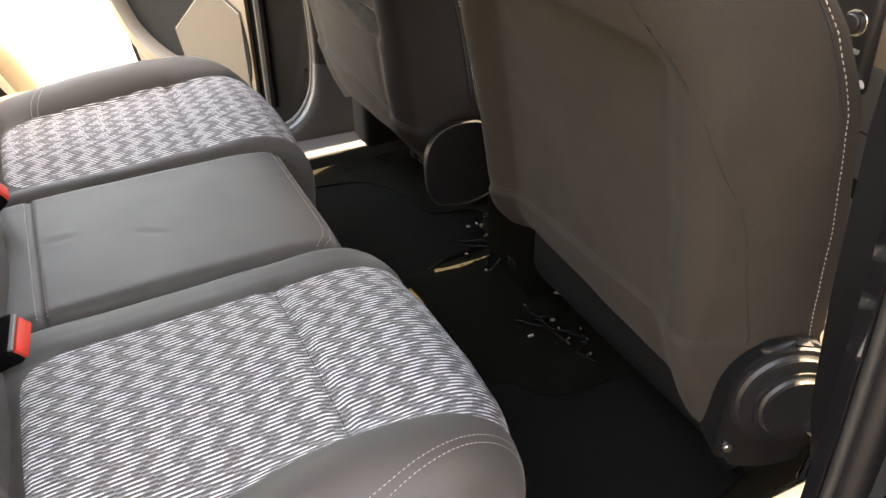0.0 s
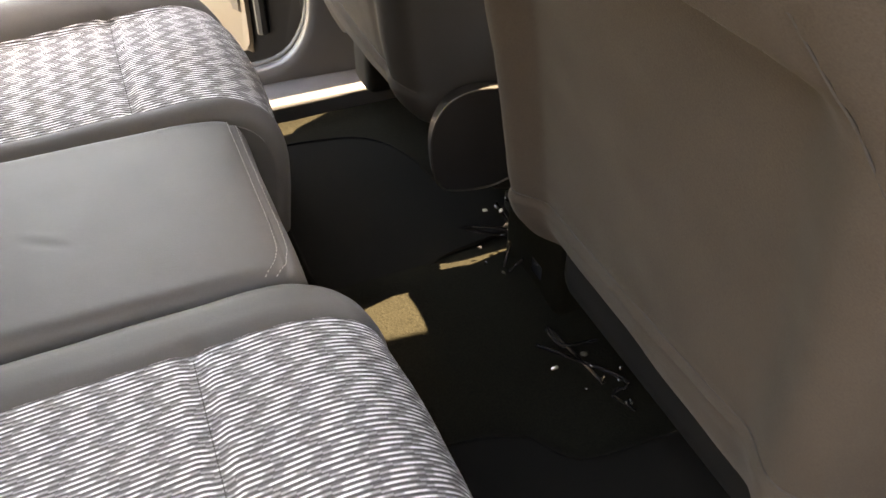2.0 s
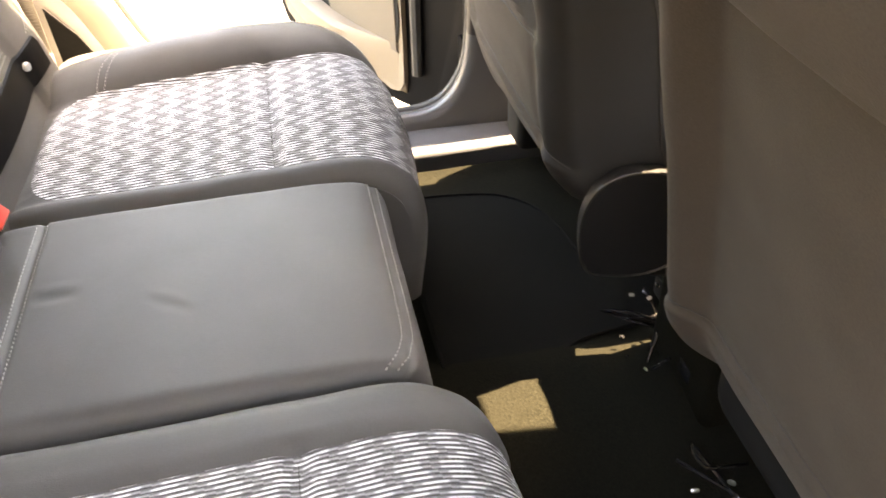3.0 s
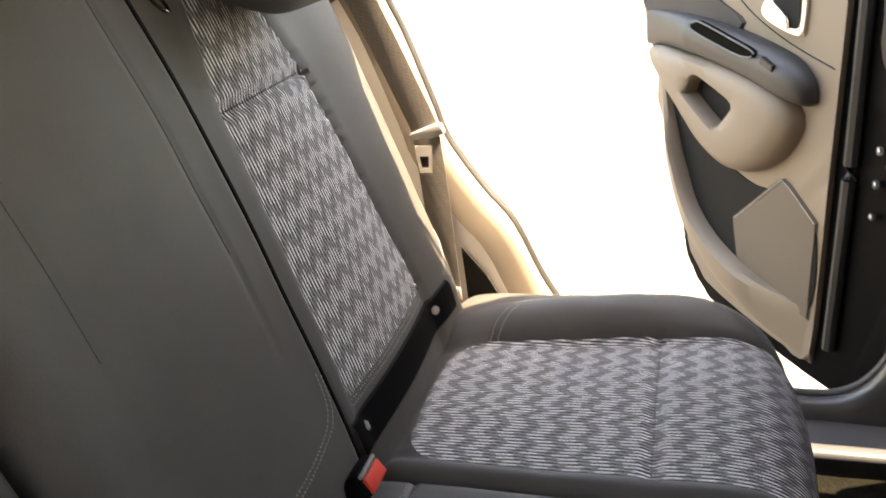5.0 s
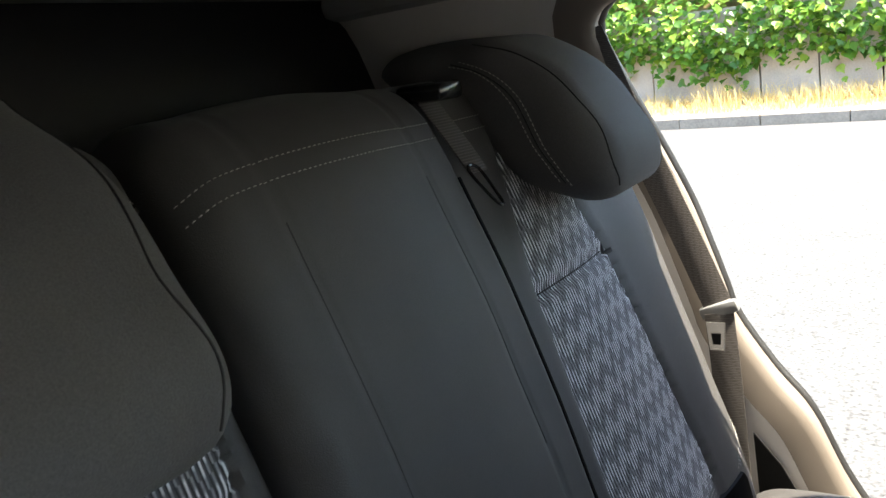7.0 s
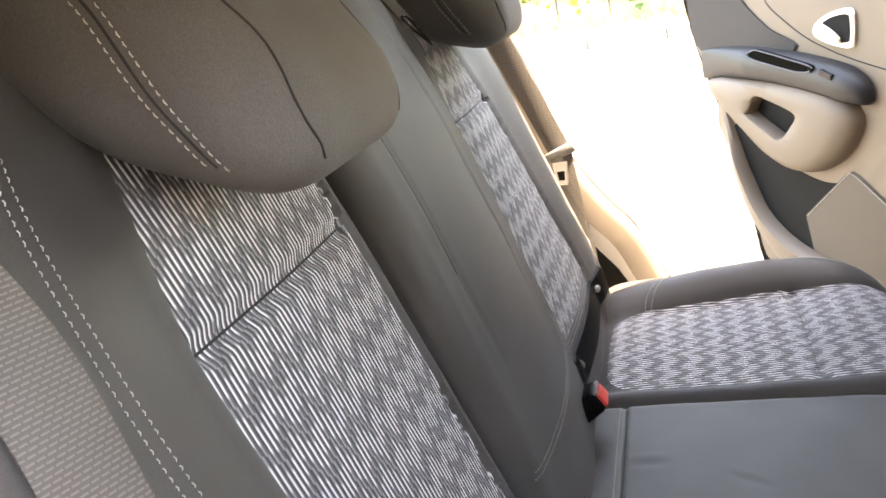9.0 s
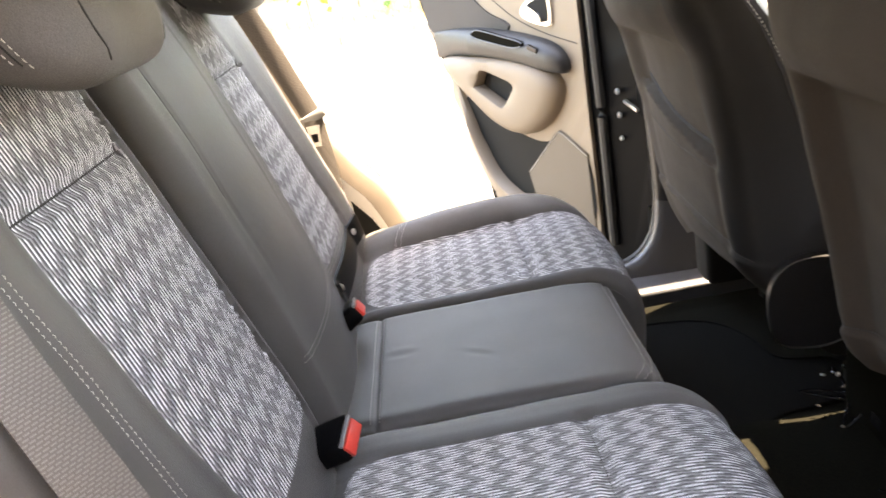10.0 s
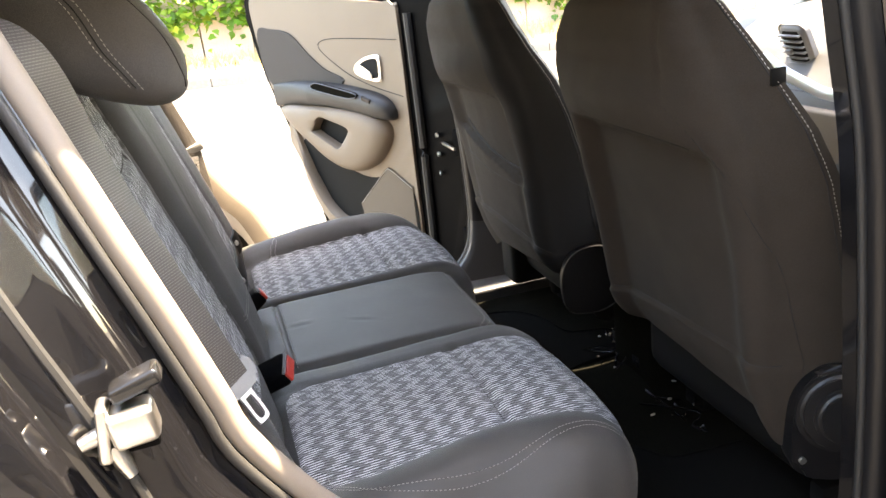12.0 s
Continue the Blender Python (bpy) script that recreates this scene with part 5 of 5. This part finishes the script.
# ---- belts and buckles ----
def ribbon(path, width_way, width=0.047, thick=0.0014):
    """Webbing along a path; width_way gives its flat direction at each point."""
    count = 150
    pts = spline(path, count)
    ways = spline(width_way, count)
    bm = bmesh.new()
    rows = []
    for i in range(count):
        d = Vector(pts[min(i + 1, count - 1)] - pts[max(i - 1, 0)]).normalized()
        w = Vector(ways[i])
        w = (w - d * w.dot(d)).normalized()
        n = w.cross(d)
        p = Vector(pts[i])
        rows.append([bm.verts.new(p + w * a * width / 2 + n * b * thick * (1.0 if i % 2 or abs(a) > 0.9 else 0.62)) for a, b in ((-1, 0.6), (-0.94, 1), (-0.3, 0.85), (0.3, 0.85), (0.94, 1), (1, 0.6), (1, -0.6), (0.94, -1), (-0.94, -1), (-1, -0.6))])
    for a, b in zip(rows, rows[1:]):
        for k in range(10):
            bm.faces.new((a[k], a[(k + 1) % 10], b[(k + 1) % 10], b[k]))
    bm.faces.new(rows[0])
    bm.faces.new(rows[-1])
    return bm


far_belt = thing("seat_belt", (-0.2, 0.68, 0.75), "brown-black seat belt with grey guide in the far doorway", "seat belt", "rear seat belts")
part("shoulder_webbing", ribbon([(-0.355, 0.665, 1.47), (-0.302, 0.715, 1.28), (-0.256, 0.738, 1.14), (-0.208, 0.750, 1.0)], [(1, 0.25, 0.2), (1, 0.3, 0.3), (1, 0.3, 0.3), (1, 0.3, 0.3)]), M_WEB, far_belt)
part("guide", box((-0.204, 0.747, 0.990), (0.066, 0.018, 0.022), 0.006, Matrix.Rotation(radians(-18), 4, 'Y')), M_GREYPLAST, far_belt, "pale grey plastic belt guide")
tongue = part("tongue", slab([(-0.222, 0.975), (-0.218, 0.925), (-0.194, 0.925), (-0.190, 0.975)], lambda u, v, w: (u, 0.724 + w, v), 0.004, 0.001), M_CHROME, far_belt, "steel tongue")
part("slot", slab([(-0.214, 0.955), (-0.212, 0.936), (-0.200, 0.936), (-0.198, 0.955)], lambda u, v, w: (u, 0.7225 + w, v), 0.002, 0.0), M_FLOORDARK, tongue)
part("lap_webbing", ribbon([(-0.203, 0.740, 0.985), (-0.197, 0.734, 0.90), (-0.192, 0.729, 0.80), (-0.188, 0.726, 0.66)], [(1, 0.2, 0.1), (1, 0.15, 0), (1, 0.1, 0), (1, 0, 0)]), M_WEB, far_belt)
# no real cover: a dark sheet paints the shaded gap at the anchor
part("anchor_shade", slab([(-0.160, 0.775), (-0.156, 0.655), (-0.085, 0.655), (-0.118, 0.72)], lambda u, v, w: (u, 0.7385 + w, v), 0.003, 0.0), M_FLOORDARK, far_belt, "dark sheet for the shaded gap round the lower belt anchor")
part("anchor_label", box((-0.188, 0.7235, 0.686), (0.047, 0.003, 0.026), 0.001), M_THREAD, far_belt, "pale sewn label")

near_belt = thing("seat_belt", (-0.22, -0.70, 0.9), "ribbed grey-brown seat belt hanging in front of the backrest", "seat belt", "rear seat belts")
part("shoulder_webbing", ribbon([(-0.47, -0.685, 1.375), (-0.37, -0.695, 1.392), (-0.298, -0.684, 1.362), (-0.267, -0.640, 1.245), (-0.223, -0.655, 1.105), (-0.1755, -0.667, 0.960)], [(0.2, 0.9, 0.5), (0.3, 0.9, 0.4), (0.4, 0.9, 0.2), (0.35, 0.93, 0.05), (0.5, 0.85, 0.1), (0.64, 0.76, 0.1)]), M_WEB, near_belt)
# grip of the tongue: a bar with two turned-up ends, and the steel blade hanging from it
grip_u, grip_v = Vector((0.037, 0.044, 0.008)).normalized(), Vector((0.018, -0.021, -0.032)).normalized()
grip_w = grip_u.cross(grip_v).normalized()
if grip_w.y > 0:
    grip_w = -grip_w


def grip_at(u, v, w):
    return Vector((-0.171, -0.664, 0.958)) + grip_u * u * 0.88 + grip_v * v - grip_w * w


part("guide", slab(spline([(-0.036, -0.010), (-0.032, -0.020), (-0.022, -0.012), (0.022, -0.012), (0.030, -0.022), (0.037, -0.016), (0.036, 0.004), (0.024, 0.014), (-0.020, 0.014), (-0.034, 0.006)], 60, closed=True), grip_at, 0.014, 0.004), M_GREYPLAST, near_belt, "grey plastic tongue grip")
blade = spline([(-0.014, 0.010), (-0.012, 0.018), (-0.0115, 0.048), (-0.008, 0.054), (0.008, 0.054), (0.0115, 0.048), (0.012, 0.018), (0.014, 0.010)], 40)
bm = bmesh.new()
window = [(-0.0065, 0.020), (-0.0065, 0.047), (0.0065, 0.047), (0.0065, 0.020)]
count = len(blade)
hole = spline(window, count)
for w0 in (0.004, 0.0075):
    outer_row = [bm.verts.new(grip_at(u, v, w0)) for u, v in blade]
    inner_row = [bm.verts.new(grip_at(u, v, w0)) for u, v in hole]
    for k in range(count):
        bm.faces.new((outer_row[k], outer_row[(k + 1) % count], inner_row[(k + 1) % count], inner_row[k]))
    if w0 > 0.005:
        for k in range(count):
            bm.faces.new((first_outer[k], first_outer[(k + 1) % count], outer_row[(k + 1) % count], outer_row[k]))
            bm.faces.new((first_inner[k], first_inner[(k + 1) % count], inner_row[(k + 1) % count], inner_row[k]))
    first_outer, first_inner = outer_row, inner_row
part("tongue", bm, M_STEEL, near_belt, "steel belt tongue", smooth=False)
part("lap_webbing", ribbon([(-0.181, -0.672, 0.957), (-0.186, -0.690, 0.85), (-0.19, -0.70, 0.74)], [(0.64, 0.76, 0), (0.6, 0.8, 0), (0.5, 1, 0)]), M_WEB, near_belt)


def buckle(p, way, label):
    b = thing("belt_buckle", p, label, "belt buckle", "belt buckles")
    d = Vector(way).normalized()
    turn = Vector((0, 0, 1)).rotation_difference(d).to_matrix().to_4x4()
    c = Vector(p)
    part("housing", box(c - d * 0.037, (0.034, 0.058, 0.090), 0.009, turn, 3), M_JAMB, b)
    part("button", box(c + d * 0.008 + turn @ Vector((0.003, 0, 0)), (0.020, 0.046, 0.008), 0.002, turn), M_RED, b, "red release button")
    part("slot_edge", box(c + d * 0.008 + turn @ Vector((-0.011, 0, 0)), (0.004, 0.048, 0.006), 0.001, turn), M_GREYPLAST, b, "pale edge of the tongue slot")
    part("stalk", tube([c - d * 0.06, c - d * 0.10], 0.012, 8), M_BLACK, b)


buckle((-0.116, 0.128, 0.762), (0.80, 0.12, 0.55), "black belt buckle with a red button beside the middle seat")
buckle((-0.105, -0.262, 0.765), (0.85, -0.35, 0.42), "black belt buckle with a red button in the seat gap")
slot = thing("belt_outlet", (-0.345, 0.23, 1.34), "black belt outlet with a steel tongue at the backrest's top", "belt outlet")
part("bezel", box((-0.355, 0.195, 1.420), (0.06, 0.05, 0.02), 0.006), M_GLOSS, slot)
part("tongue", tube(spline([(-0.300, 0.165, 1.335), (-0.272, 0.164, 1.302), (-0.268, 0.174, 1.295), (-0.276, 0.182, 1.302), (-0.298, 0.182, 1.335)], 24, closed=True), 0.0018, 8, closed=True), M_GLOSS, slot, "steel belt tongue")
part("webbing", ribbon([(-0.365, 0.192, 1.42), (-0.325, 0.190, 1.365), (-0.300, 0.185, 1.33)], [(0.2, 1, 0)] * 3, 0.03), M_WEB, slot)

# ---- door striker beside the near doorway ----
striker = thing("door_striker", (-0.284, -0.85, 1.02), "worn bright steel door striker on the painted jamb", "striker")
part("plate", box((-0.262, -0.866, 1.045), (0.040, 0.012, 0.060), 0.004), M_JAMB, striker, "black base plate")
part("block", box((-0.257, -0.888, 1.053), (0.040, 0.034, 0.034), 0.007, Matrix.Rotation(radians(-6), 4, 'Y'), 3), M_STEEL, striker)
part("flange", box((-0.282, -0.886, 1.050), (0.011, 0.028, 0.054), 0.004, Matrix.Rotation(radians(8), 4, 'Y'), 3), M_STEEL, striker)
part("stub", tube([(-0.283, -0.890, 1.050), (-0.295, -0.892, 1.047), (-0.302, -0.893, 1.045)], [0.008, 0.007, 0.006], 12), M_STEEL, striker)
part("prong", tube([(-0.278, -0.887, 1.034), (-0.273, -0.891, 1.020), (-0.268, -0.894, 1.006)], [0.009, 0.008, 0.0055], 12), M_STEEL, striker)
part("catch", box((-0.249, -0.880, 1.086), (0.046, 0.028, 0.016), 0.005, Matrix.Rotation(radians(-18), 4, 'Y'), 3), M_GLOSS, striker, "glossy black catch above the block")

# ---- near centre pillar ----
pillar = thing("centre_pillar", (0.68, -0.74, 0.42), "black pillar between the near doorways with a beige top trim", "pillar", kind="structure")
part("lower_trim", slab([(0.627, 1.245), (0.642, 1.05), (0.662, 0.86), (0.688, 0.70), (0.735, 0.55), (0.79, 0.42), (0.92, 0.42), (0.86, 0.70), (0.80, 1.00), (0.77, 1.245)], lambda u, v, w: (u, -0.712 - w, v), 0.11, 0.014), M_BLACK, pillar, "black plastic pillar trim")
part("upper_trim", slab([(0.624, 1.56), (0.632, 1.25), (0.676, 1.25), (0.70, 1.56)], lambda u, v, w: (u, -0.706 - w, v), 0.05, 0.008), M_TRIM, pillar, "beige upper pillar trim")
part("anchor_bolt", disc((0.672, -0.709, 0.982), (-0.1, 1, 0), 0.014, 0.012, 0.004, 24), M_STEEL, pillar, "steel belt anchor bolt")

# ---- dashboard ----
dash = thing("dashboard", (1.45, 0, 0.6), "pale grey dashboard with round-cornered air vents", "dashboard")
prof = spline([(1.33, 0.60), (1.30, 0.80), (1.31, 0.97), (1.36, 1.03), (1.42, 1.10), (1.55, 1.15), (1.85, 1.16), (1.95, 1.05), (1.95, 0.6)], 40)
bm = bmesh.new()
rows = [[bm.verts.new((x, y, z)) for x, z in prof] for y in np.linspace(-0.68, 0.68, 12)]
for a, b in zip(rows, rows[1:]):
    for k in range(39):
        bm.faces.new((a[k], a[k + 1], b[k + 1], b[k]))
part("shell", bm, M_DASH, dash)
for y in (0.25, -0.10):
    tilt = Matrix.Rotation(radians(-25), 4, 'Y')
    c, up = Vector((1.375, y, 1.09)), tilt @ Vector((0, 0, 1))
    v = part("air_vent", box(c, (0.03, 0.105, 0.135), 0.022, tilt, 4), M_GREYPLAST, dash, "pale-framed air vent")
    part("grille", box(c + tilt @ Vector((-0.006, 0, 0)), (0.024, 0.082, 0.110), 0.014, tilt), M_FLOORDARK, v)
    for k in range(6):
        part("slat", box(c + up * ((k - 2.5) * 0.0165) + tilt @ Vector((-0.019, 0, 0)), (0.010, 0.078, 0.005), 0.001, tilt), M_GREYPLAST, v)
    part("tab", box(c + tilt @ Vector((-0.026, 0.012, -0.004)), (0.010, 0.022, 0.016), 0.003, tilt), M_GREYPLAST, v)
# lid lines of the glove box and the trim strip below the vents
for z, y0, y1 in ((0.985, -0.66, 0.66), (0.93, -0.58, -0.14), (0.70, -0.58, -0.14)):
    part("lid_line", tube([(float(np.interp(z, (0.60, 0.80, 0.97, 1.03), (1.33, 1.30, 1.31, 1.36))) - 0.001, yy, z) for yy in np.linspace(y0, y1, 8)], 0.003, 5), M_SEAM, dash)
part("trim_strip", tube([(1.352, 0.36, 1.055), (1.335, 0.25, 1.020), (1.322, 0.10, 0.985), (1.318, -0.10, 0.972), (1.318, -0.60, 0.975)], 0.020, 10, flat=0.45, up=(1, 0, 0)), M_SILVER, dash, "bright silver trim strip")
lid = part("glove_box_lid", box((1.312, -0.02, 0.86), (0.03, 0.55, 0.19), 0.012, Matrix.Rotation(radians(-4), 4, 'Y'), 3), M_DOORTRIM, dash, "beige glove box lid")
part("latch", box((1.294, 0.12, 0.875), (0.012, 0.09, 0.028), 0.004), M_FLOORDARK, lid)
# heater and radio panel in the middle of the dashboard
panel = part("control_panel", box((1.292, -0.165, 0.87), (0.036, 0.15, 0.20), 0.012, Matrix.Rotation(radians(-4), 4, 'Y'), 3), M_SOFTBLACK, dash, "black control panel with silver-ringed knobs")
for y, z in ((-0.125, 0.90), (-0.205, 0.90)):
    ring_ = part("knob_ring", disc((1.272, y, z), (-1, 0, 0.05), 0.024, 0.008, 0.002, 32), M_CHROME, panel)
    part("knob", disc((1.265, y, z), (-1, 0, 0.05), 0.019, 0.022, 0.004, 32), M_SOFTBLACK, ring_)
for k in range(5):
    part("button", box((1.272, -0.115 - 0.025 * k, 0.852), (0.006, 0.018, 0.009), 0.002), M_GREYPLAST, panel)
part("panel_trim", tube(spline([(1.276, -0.085, 0.80), (1.270, -0.12, 0.782), (1.270, -0.21, 0.782), (1.276, -0.245, 0.80)], 20), 0.008, 8), M_SILVER, panel, "satin silver strip below the panel")
